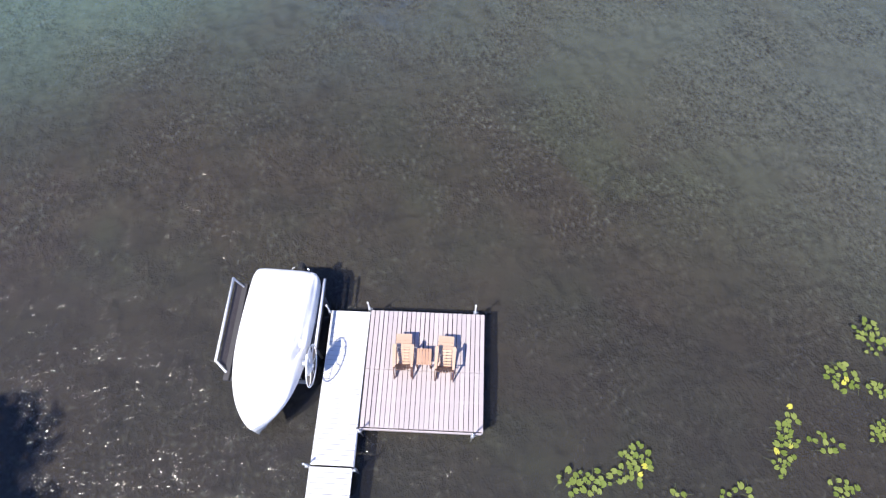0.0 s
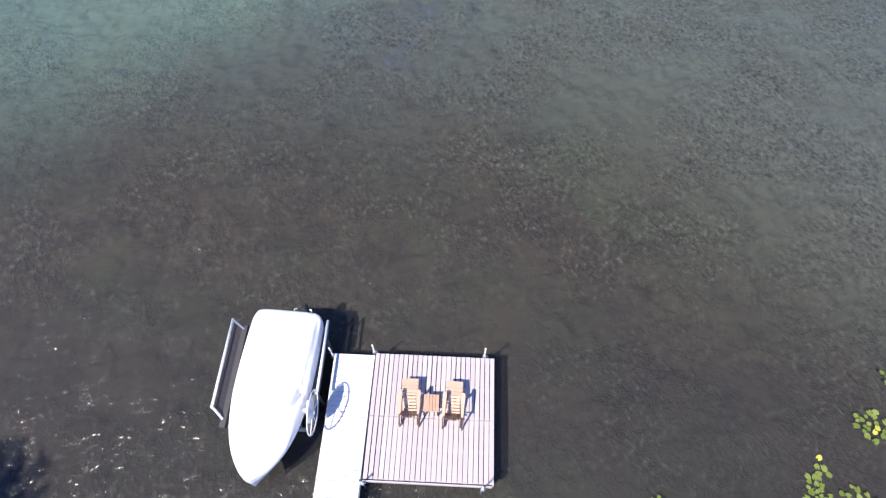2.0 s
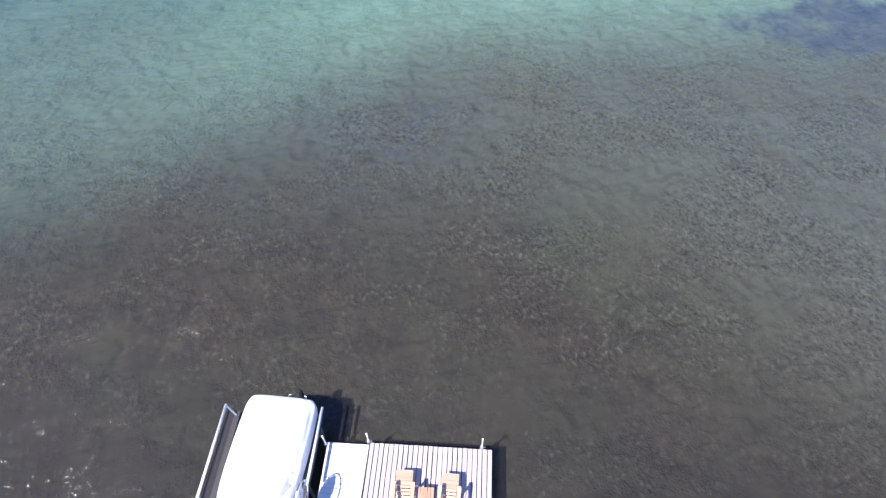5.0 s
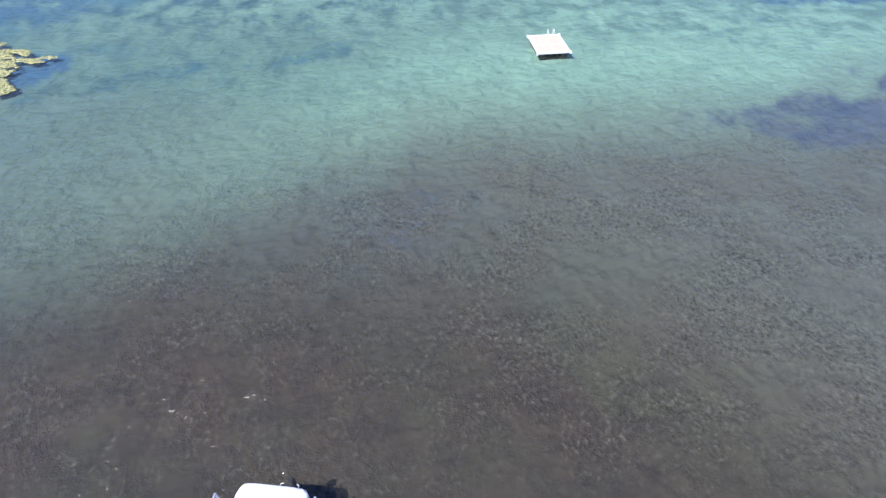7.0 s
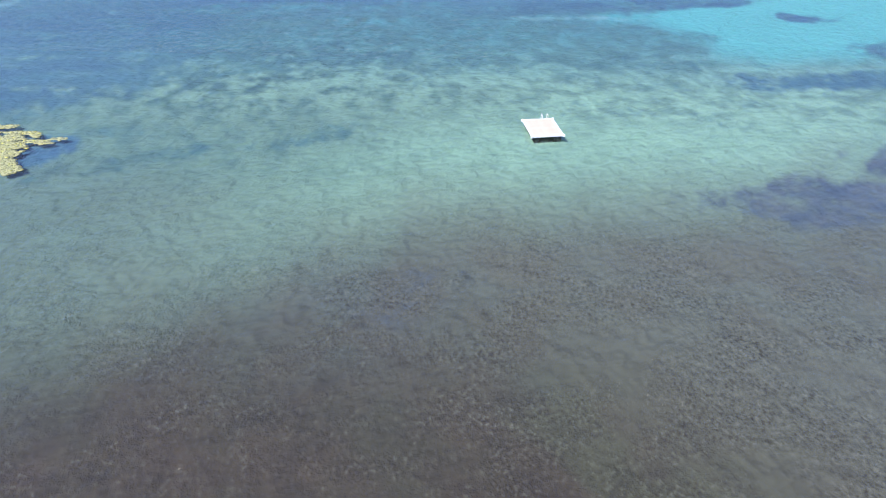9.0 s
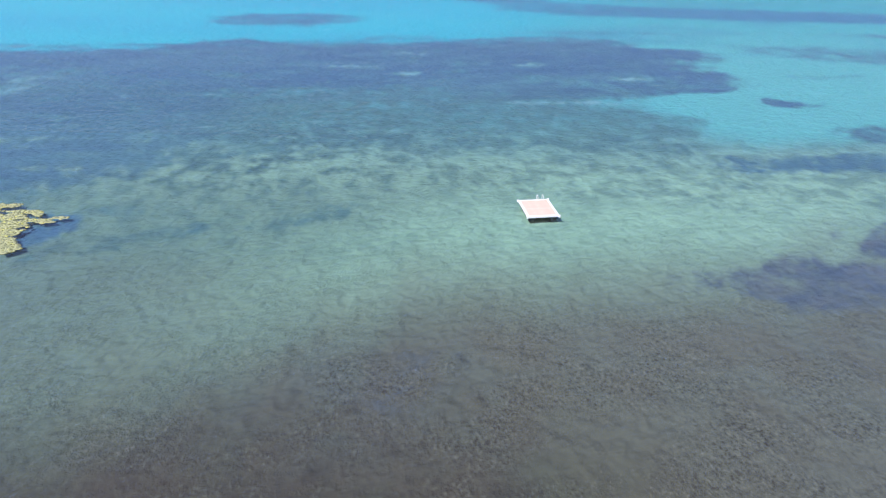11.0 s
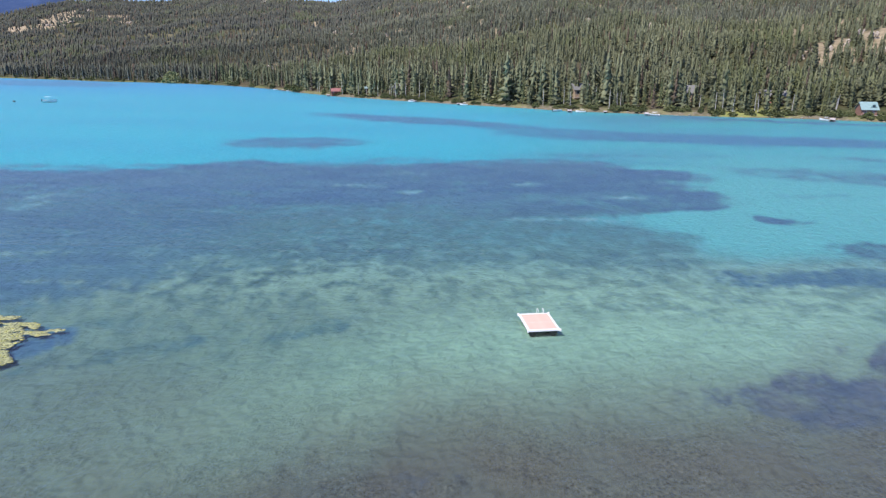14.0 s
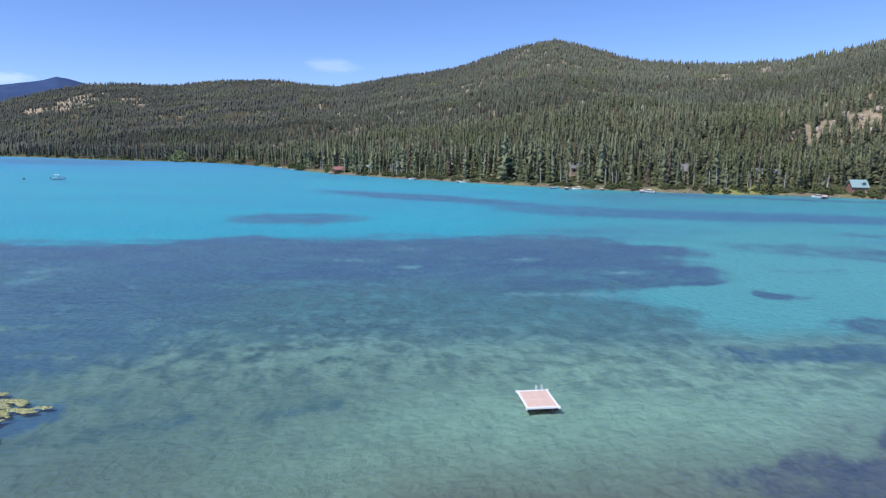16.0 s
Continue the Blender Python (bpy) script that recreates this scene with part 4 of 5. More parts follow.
def build_chair(m):
    c = thing("adirondack_chair", "slatted cedar lounge chair with raised footrest on the dock", "chair", m, "chairs on the dock")
    for x in (-0.255, 0.255):
        bm = bmesh.new()
        beam(bm, (x, -0.46, 0.04), (x, 0.58, 0.37), 0.03, 0.11)
        beam(bm, (x, 0.56, 0.375), (x, 0.98, 0.33), 0.03, 0.09)
        part("side_stringer", bm, CEDAR_DARK, c)
        part("front_leg", boxed(x * 1.18 - 0.016, x * 1.18 + 0.016, 0.42, 0.52, 0, 0.62, 0.004), CEDAR_DARK, c)
        part("rear_leg", beam(bmesh.new(), (x * 1.22, -0.50, 0.0), (x * 1.22, -0.14, 0.62), 0.03, 0.07), CEDAR_DARK, c)
        part("foot_leg", boxed(x * 0.9 - 0.016, x * 0.9 + 0.016, 0.88, 0.94, 0, 0.31, 0.004), CEDAR_DARK, c)
        bm = bmesh.new()
        xa = x * 1.16
        loft(bm, [[(xa + sx * w, y, z) for sx, z in ((-1, .625), (1, .625), (1, .65), (-1, .65), (-1, .625))][:4] for y, w in ((-.30, .035), (-.1, .045), (.25, .06), (.48, .068), (.56, .045))])
        part("armrest", bm, CEDAR, c)
    seat = board_mesh("seat_slat", 0.43, 0.080, 0.02, CEDAR, 0.004)
    pts = [(-0.02, .235), (.08, .262), (.18, .294), (.28, .326), (.38, .358), (.48, .388)]
    for y, z in pts:
        share("seat_slat", seat, c, pose(0, y, z + 0.035, 17.5))
    foot = board_mesh("footrest_slat", 0.54, 0.125, 0.02, CEDAR, 0.004)
    for y, z in ((.60, .425), (.735, .415), (.87, .398), (.995, .380)):
        share("footrest_slat", foot, c, pose(0, y, z, -6))
    # fanned back, leaning away from the lake
    for k in range(7):
        u = (k - 3) / 3
        bm = bmesh.new()
        top = 0.74 + 0.24 * (1 - u * u)
        lean = 0.60
        base = (u * 0.20, -0.05, 0.25)
        tip = (u * 0.285, -0.05 - (top - 0.25) * lean, top)
        beam(bm, base, tip, 0.072, 0.018)
        part("back_slat", bm, CEDAR_BACK_SHADED, c)
    part("back_rail", beam(bmesh.new(), (-.24, -0.22, .40), (.24, -0.22, .40), 0.05, 0.025), CEDAR_DARK, c)
    return c


chair = build_chair(pose(1.20, 1.93, DZ + 0.004, 0, 0, 2) @ Matrix.Diagonal((0.90, 0.84, 1, 1)))
copy_thing(chair, pose(2.46, 1.91, DZ + 0.004, 0, 0, -1.5))


def build_side_table():
    t = thing("side_table", "small slatted cedar side table between the chairs", "table", pose(1.815, 2.10, DZ + 0.004, 0, 0, 1))
    me = board_mesh("top_slat", 0.086, 0.50, 0.02, CEDAR_RED, 0.004)
    for k in range(5):
        share("top_slat", me, t, pose((k - 2) * 0.094, 0, 0.46))
    for y in (-.2, .2):
        part("apron", boxed(-.22, .22, y - .012, y + .012, .37, .438, .003), CEDAR_DARK, t)
    for x in (-.2, .2):
        for y in (-.23, .23):
            part("leg", boxed(x - .022, x + .022, y - .022, y + .022, 0, .438, .004), CEDAR_DARK, t)


build_side_table()

# ---- the covered boat on its lift ----


def build_boat():
    b = thing("covered_motorboat", "white motorboat under a tight white canvas cover", "boat", pose(-2.70, 4.62, -0.36, 0, 0, -2.2))
    L = 4.95

    def half_w(t):
        w = 1.03 + 0.055 * math.sin(math.pi * min(1, t * 1.6))
        if t < 0.06:
            w *= 0.90 + 0.10 * math.sqrt(t / 0.06)
        if t > 0.48:
            q = (t - 0.48) / 0.52
            w *= max(0.0, 1 - q**2.3) ** 0.74
        return max(w, 0.015)

    cover, hull = [], []
    n, m = 72, 40
    for i in range(n + 1):
        t = (i / n) ** 0.9 if i < n else 1.0
        w, y = half_w(t), -L * t
        gun = 1.50 + 0.16 * t * t
        ridge = gun + (0.12 + 0.22 * smooth(t, 0.0, 0.16) - 0.22 * smooth(t, 0.55, 1.0))
        row = []
        for k in range(m + 1):
            u = -1 + 2 * k / m
            prof = (1 - abs(u) ** 5.0)
            sag = 0.012 * math.sin(t * 34) * (1 - abs(u)) + 0.02 * math.sin(t * 60 + 5 * u) * max(0, u - 0.45) * (t > .15)
            fold = math.exp(-(((t - 0.50) / 0.08) ** 2)) * math.exp(-(((u - 0.84) / 0.11) ** 2))
            sag += fold * (-0.16 + 0.10 * math.sin(t * 30 + 40 * u)) + 0.035 * math.sin(44 * u + 9 * t) * smooth(u, 0.72, 0.95)
            row.append((w * u, y, gun + (ridge - gun) * prof + sag))
        low = [(w + 0.035 * smooth(w, 0.1, 0.8), y, gun - 0.30), (-w * 0.985, y, gun - 0.26)]
        cover.append([low[1]] + row + [low[0]])
        keel = 0.62 + 0.35 * max(0, t - 0.7) ** 1.5 * 3
        hull.append([(-w * 0.975, y, gun - 0.12), (-w * 0.93, y, gun - 0.45), (-w * 0.66, y, keel + 0.2), (0, y, keel), (w * 0.66, y, keel + 0.2), (w * 0.93, y, gun - 0.45), (w * 0.975, y, gun - 0.12)])
    cv = part("canvas_cover", loft(bmesh.new(), cover, True), COVER, b, "", True)
    part("hull", loft(bmesh.new(), hull, True), HULL, b, "", True)
    # hem rope and the seam along the edge
    for s in (-1, 1):
        pts = []
        for i in range(1, 30):
            t = i / 30
            pts.append((s * (half_w(t) + 0.006), -L * t, 1.26 + 0.16 * t * t))
        part("hem_rope", tubed(pts, 0.012, 6), STRAP, b)
        for t in (0.12, 0.3, 0.48, 0.66):
            x, y = s * (half_w(t) + 0.004), -L * t
            part("tie_strap", boxed(x - 0.006, x + 0.006, y - 0.02, y + 0.02, 0.95, 1.27), STRAP, b)
    bm = bmesh.new()
    box(bm, 0.30, 0.56, 0.02, 0.20, 0.95, 1.48, 0.04)
    box(bm, 0.34, 0.52, 0.10, 0.34, 1.20, 1.56, 0.05)
    part("outboard_bracket", bm, BLACK, b, "black outboard motor at the stern")
    part("stern_cleat", tubed([(0.16, 0.02, 1.50), (0.16, 0.10, 1.55), (0.24, 0.12, 1.55)], 0.016, 8), GALV, b)
    part("stern_cleat", tubed([(0.70, 0.02, 1.50), (0.70, 0.10, 1.54), (0.64, 0.12, 1.54)], 0.016, 8), GALV, b)
    part("swim_step", boxed(-0.75, 0.10, 0.0, 0.12, 0.92, 0.97, 0.01), HULL, b)


build_boat()


def build_lift():
    lf = thing("boat_lift", "galvanised boat lift with side guide rails and hand winch", "boat lift")
    # side guides: a bright top tube on short arms over a darker bottom beam
    for x_out, x_in, y1, y0, zt in ((-4.40, -4.08, 4.36, 1.62, 1.05), (-1.47, -1.57, 4.43, 2.15, 1.08)):
        part("guide_rail", tubed([(x_out, y1, zt), (x_out, y0, zt)], 0.042, 12), WHITE_METAL, lf, "bright white guide rail", True)
        part("guide_arm", tubed([(x_out, y1 - 0.03, zt), (x_in, y1 - 0.22, zt - 0.24)], 0.032, 10), GALV, lf)
        if x_out < -3:
            part("guide_arm", tubed([(x_out, y0 + 0.04, zt), (x_in - 0.02, y0 - 0.24, zt - 0.24)], 0.036, 10), WHITE_METAL, lf)
        part("side_beam", boxed(x_in - 0.09, x_in + 0.09, 1.15, 4.28, zt - 0.42, zt - 0.24, 0.012), DARK_METAL, lf, "dark steel side beam")
        if x_out < -3:
            bm = bmesh.new()
            loft(bm, [[(x_out + 0.07, y, zt - 0.10), (x_in - 0.05, y - 0.10, zt - 0.26), (x_in - 0.05, y - 0.10, zt - 0.30), (x_out + 0.07, y, zt - 0.14)] for y in (y1 - 0.12, (y0 + y1) / 2, y0 + 0.02)], True)
            part("guide_board", bm, CARPET, lf, "dark carpeted guide board")
        for y in (1.30 if x_out < -3 else 2.30, 4.05):
            part("corner_post", tubed([(x_in, y, -0.75), (x_in, y, zt - 0.3)], 0.045, 12), GALV, lf)
            part("foot_pad", boxed(x_in - 0.15, x_in + 0.15, y - 0.15, y + 0.15, -0.72, -0.66, 0.01), GALV, lf)
    for y in (1.35, 3.95):
        part("cross_beam", boxed(-4.05, -1.60, y - 0.05, y + 0.05, 0.04, 0.16, 0.01), GALV, lf)
    for x in (-3.1, -2.15):
        part("bunk", boxed(x - 0.07, x + 0.07, 1.4, 4.3, 0.16, 0.34, 0.02), FRAME_WOOD, lf)
    # hand wheel
    wheel = bmesh.new()
    c = (-1.44, 1.55, 1.36)
    ring(wheel, c, (0, 1, 0), (0, 0, 1), 0.62, 0.019, 44, 8)
    wh = part("hand_wheel", wheel, WHITE_METAL, lf, "large white hand wheel", True)
    for k in range(6):
        t = math.pi * k / 3 + 0.3
        p = (c[0], c[1] + 0.61 * math.cos(t), c[2] + 0.61 * math.sin(t))
        part("spoke", tubed([c, p], 0.012, 6), WHITE_METAL, wh)
    part("hub", tubed([(c[0] - 0.1, c[1], c[2]), (c[0] + 0.06, c[1], c[2])], 0.06, 12), WHITE_METAL, wh)
    bm = bmesh.new()
    pl = [(0.48, 0.44), (0.50, 0.14), (0.30, -0.34), (0.0, -0.46), (-0.34, -0.32), (-0.36, 0.12), (-0.10, 0.42), (0.20, 0.50)]
    loft(bm, [[(c[0] - 0.06 - dx, c[1] + 0.05 + 0.84 * u, c[2] + 0.84 * v) for u, v in pl + pl[:1]][:8] for dx in (0.0, 0.05)])
    part("winch_guard", bm, WHITE_METAL, lf, "white winch guard plate")
    part("winch_drum", tubed([(c[0] - 0.26, c[1] + 0.06, c[2]), (c[0] - 0.11, c[1] + 0.06, c[2])], 0.11, 16), GALV, lf)
    part("winch_post", boxed(-1.60, -1.52, c[1] - 0.05, c[1] + 0.05, 0.75, 1.62, 0.01), WHITE_METAL, lf)
    part("lift_cable", tubed([(-1.58, 1.62, 1.3), (-1.58, 3.95, 0.5)], 0.006, 5), DARK_METAL, lf)


build_lift()

# ---- swim raft ----


def build_raft():
    w, d = 2.34, 2.98
    rf = thing("swim_raft", "white swim raft with faded pink deck, boarding ladder and dark floats", "raft", pose(7.52, 38.08, -0.12, 0, 0, 11.0))
    for s in (-1, 1):
        part("edge_board", boxed(s * (w / 2 - 0.07) - 0.07, s * (w / 2 - 0.07) + 0.07, -d / 2, d / 2, 0.30, 0.445, 0.015), RAFT_WHITE, rf)
        part("edge_board", boxed(-w / 2 + 0.145, w / 2 - 0.145, s * (d / 2 - 0.07) - 0.07, s * (d / 2 - 0.07) + 0.07, 0.30, 0.445, 0.015), RAFT_WHITE, rf)
    me = board_mesh("deck_plank", (w - 0.30) / 14 - 0.008, d - 0.30, 0.04, RAFT_DECK, 0.006)
    for k in range(14):
        share("deck_plank", me, rf, pose(-w / 2 + 0.15 + (k + 0.5) * (w - 0.30) / 14, 0, 0.425))
    for s in (-1, 1):
        for q in (-1, 1):
            bm = bmesh.new()
            tube(bm, (s * 0.78, q * 1.30, 0.10), (s * 0.78, q * 0.25, 0.10), 0.27, 0.27, 18)
            part("float_drum", bm, FLOAT, rf, "dark plastic float", True)
        for q in (-1, 1):
            part("corner_bumper", boxed(s * (w / 2 + 0.01) - 0.06, s * (w / 2 + 0.01) + 0.06, q * (d / 2 + 0.01) - 0.06, q * (d / 2 + 0.01) + 0.06, 0.27, 0.47, 0.02), RAFT_WHITE, rf)
    for y in (-1.2, 0, 1.2):
        part("under_beam", boxed(-w / 2 + 0.15, w / 2 - 0.15, y - 0.05, y + 0.05, 0.28, 0.38), FRAME_WOOD, rf)
    ld = part("ladder", boxed(0.26, 0.70, d / 2 + 0.05, d / 2 + 0.09, -0.3, -0.26), GALV, rf, "white boarding ladder")
    for x in (0.27, 0.69):
        pts = [(x, d / 2 - 0.32, 0.44), (x, d / 2 - 0.30, 0.74), (x, d / 2 - 0.18, 0.84), (x, d / 2 + 0.02, 0.80), (x, d / 2 + 0.07, 0.6), (x, d / 2 + 0.07, -0.5)]
        part("hand_rail", tubed(pts, 0.017, 10), WHITE_METAL, ld)
    for z in (0.1, 0.35):
        part("rung", tubed([(0.27, d / 2 + 0.07, z), (0.69, d / 2 + 0.07, z)], 0.02, 8), GALV, ld)


build_raft()

# ---- water lilies ----


def lily_mesh(seed, mat):
    """A heart-shaped floating leaf, slightly cupped, with its notch."""
    g = random.Random(seed)
    bm = bmesh.new()
    top, low = [], []
    n = 14
    for i in range(n):
        a = 2 * math.pi * i / n
        r = 1.0 + 0.06 * math.sin(3 * a + seed) + g.uniform(-.04, .04)
        if i == 0:
            r = 0.35
        x, y = r * math.cos(a) * 1.12, r * math.sin(a) * 0.86
        top.append(bm.verts.new((x, y, 0.05 + 0.05 * math.sin(2 * a + seed))))
        low.append(bm.verts.new((x * 0.97, y * 0.97, 0.02 + 0.05 * math.sin(2 * a + seed))))
    c = bm.verts.new((0.05, 0, 0.03))
    for i in range(n):
        bm.faces.new((c, top[i], top[(i + 1) % n]))
        bm.faces.new((top[i], low[i], low[(i + 1) % n], top[(i + 1) % n]))
    bmesh.ops.recalc_face_normals(bm, faces=bm.faces)
    me = bpy.data.meshes.new("lily_pad")
    bm.to_mesh(me)
    bm.free()
    me.materials.append(mat)
    return me


# Clumps by the dock: middle, half widths, turn, leaves.
LILIES = [(6.75, -1.15, .85, .38, 8, 26), (8.20, -.55, .42, .62, -20, 28), (9.44, -1.32, .25, .12, 0, 3), (10.95, -1.42, .6, .28, 20, 13), (12.75, .25, .32, 1.0, -22, 34), (14.0, .25, .75, .35, -12, 10),
          (14.15, -1.05, .45, .30, 0, 13), (14.90, 2.30, .55, .42, -15, 22), (16.25, 3.65, .55, .65, 20, 26), (16.05, 1.95, .4, .35, 0, 11), (15.75, .65, .42, .45, 0, 15), (11.6, -2.6, .9, .5, 0, 24), (13.9, -2.6, .8, .5, 10, 20), (8.2, -2.4, .8, .5, 0, 20)]


def build_lilies():
    meshes = [lily_mesh(s, LILY) for s in range(5)]
    g = random.Random(21)
    for cx, cy, a, b, turn, count in LILIES:
        clump = thing("water_lily", "clump of bright green floating lily pads on dark water", "water lily", pose(cx, cy, 0, 0, 0, turn), "water lilies")
        taken = []
        k = tries = 0
        while k < count and tries < 2000:
            tries += 1
            u, v = g.gauss(0, 0.52), g.gauss(0, 0.52)
            if u * u + v * v > 1.25:
                continue
            x, y, s = u * a, v * b, g.uniform(0.062, 0.112)
            if any(math.hypot(x - p, y - q) < 0.80 * (s + t) for p, q, t in taken):
                continue
            taken.append((x, y, s))
            share("lily_pad", g.choice(meshes), clump, pose(x, y, 0.006 + 0.002 * (k % 4), g.uniform(-7, 7), g.uniform(-7, 7), g.uniform(0, 360)) @ Matrix.Diagonal((s, s, s, 1)))
            k += 1
        for j in range(max(3, count // 3)):
            x, y, s = g.choice(taken)
            t = g.uniform(0, 6.28)
            e = (x + 0.3 * math.cos(t), y + 0.3 * math.sin(t))
            part("stem", tubed([(x, y, 0.0), ((x + e[0]) / 2, (y + e[1]) / 2, 0.012), (e[0], e[1], -0.03)], 0.007, 5), LILY_STEM, clump)


build_lilies()


def build_lily_bed():
    """The dense pale bed of pads out in the lake: one sheet of countless leaves."""
    g = np.random.default_rng(4)
    n = 34000
    x, y = g.uniform(-38, -25, n), g.uniform(27, 39, n)
    # a main body and three tongues that reach out from it: middle, half lengths, turn
    rad = np.full(n, 9.0)
    wob = (fbm(x / 0.8, y / 0.8, 3) - 0.5) * 0.9
    for cx, cy, a, b, turn in ((-33.0, 32.4, 4.0, 3.2, 10), (-29.4, 33.0, 2.6, 0.85, 26), (-30.2, 34.4, 2.0, 0.95, 20), (-32.6, 35.9, 1.8, 0.4, 8), (-28.2, 30.1, 1.7, 0.8, -36), (-29.8, 31.6, 1.9, 1.2, 20)):
        c, s = math.cos(radians(turn)), math.sin(radians(turn))
        u, v = (x - cx) * c + (y - cy) * s, -(x - cx) * s + (y - cy) * c
        rad = np.minimum(rad, np.hypot(u / a, v / b))
    rad = rad + wob
    ok = (rad < 1.0) & (fbm(x / 1.1, y / 0.45, 3) > 0.37 + 0.16 * smooth(rad, .6, 1))
    x, y = x[ok], y[ok]
    m = len(x)
    sides = 7
    t = np.arange(sides) / sides * 2 * np.pi
    s = g.uniform(0.075, 0.135, m)
    tilt = g.uniform(-0.10, 0.10, (m, 2))
    spin = g.uniform(0, 6.28, m)
    px = s[:, None] * 1.1 * np.cos(t)
    py = s[:, None] * 0.85 * np.sin(t)
    vx = x[:, None] + px * np.cos(spin)[:, None] - py * np.sin(spin)[:, None]
    vy = y[:, None] + px * np.sin(spin)[:, None] + py * np.cos(spin)[:, None]
    z0 = g.uniform(0.006, 0.022, m)
    vz = z0[:, None] + px * tilt[:, :1] + py * tilt[:, 1:] + s[:, None] * 0.05
    top = np.stack([vx, vy, vz], -1)
    low = top - np.array([0, 0, 0.008])
    cen = np.stack([x, y, z0], -1)[:, None]
    verts = np.concatenate([top, low, cen], 1).reshape(-1, 3)
    f = []
    for i in range(sides):
        j = (i + 1) % sides
        f += [(i, j, 2 * sides), (i, sides + i, sides + j), (i, sides + j, j)]
    f = np.array(f)
    tris = (f[None] + (np.arange(m) * (2 * sides + 1))[:, None, None]).reshape(-1, 3)
    me = mesh_np("lily_bed", verts, tris)
    me.materials.append(LILY_FAR)
    tagged(new("lily_bed", me), "dense bed of pale yellow-green lily pads", "water lilies", "", "stuff")


build_lily_bed()


def build_water_weed():
    """Low water weed rooted in the silt: thin bent blades in drifts."""
    g = np.random.default_rng(8)
    n = 150000
    x, y = g.uniform(-20, 28, n), g.uniform(-4, 30, n)
    thick = fbm(x / 2.1 + 5, y / 2.1 + 2, 4)
    ok = g.random(n) < smooth(thick, 0.36, 0.62) * (0.26 + 0.36 * smooth(y, 3, 13)) * (1 - smooth(y, 13, 22))
    x, y = x[ok], y[ok]
    m = len(x)
    r = np.hypot(x - CX, y - CY)
    z = bed_z(x, y, r, np.full(m, 300.0))
    t = g.uniform(0, 6.28, m) * 0.35 + 0.9 + 2.0 * fbm(x / 7, y / 7, 2)
    ln, w = g.uniform(0.03, 0.09, m), g.uniform(0.005, 0.011, m)
    dx, dy = np.cos(t), np.sin(t)
    a = np.stack([x - dy * w, y + dx * w, z - 0.01], -1)
    b = np.stack([x + dy * w, y - dx * w, z - 0.01], -1)
    c = np.stack([x + dx * ln * .5 + dy * w, y + dy * ln * .5 - dx * w, z + ln * .7], -1)
    d = np.stack([x + dx * ln * .5 - dy * w, y + dy * ln * .5 + dx * w, z + ln * .7], -1)
    e = np.stack([x + dx * ln, y + dy * ln, z + ln * .8], -1)
    verts = np.stack([a, b, c, d, e], 1).reshape(-1, 3)
    f = np.array([(0, 1, 2), (0, 2, 3), (3, 2, 4)])
    tris = (f[None] + (np.arange(m) * 5)[:, None, None]).reshape(-1, 3)
    me = mesh_np("water_weed", verts, tris)
    me.materials.append(WATER_WEED)
    tagged(new("water_weed", me), "low grey-green water weed on the brown lake bottom", "water weed", "", "stuff")


build_water_weed()

# ---- far shore: buildings, docks, boats, trees, shrubs ----


def polar(az, r):
    return CX + r * math.sin(radians(az)), CY + r * math.cos(radians(az))


def land(az, d):
    """A place d metres behind the waterline at a bearing, with its ground height."""
    r = float(shore_r(az)) + d
    x, y = polar(az, r)
    return x, y, float(hill_z(np.array(az), np.array(r)))


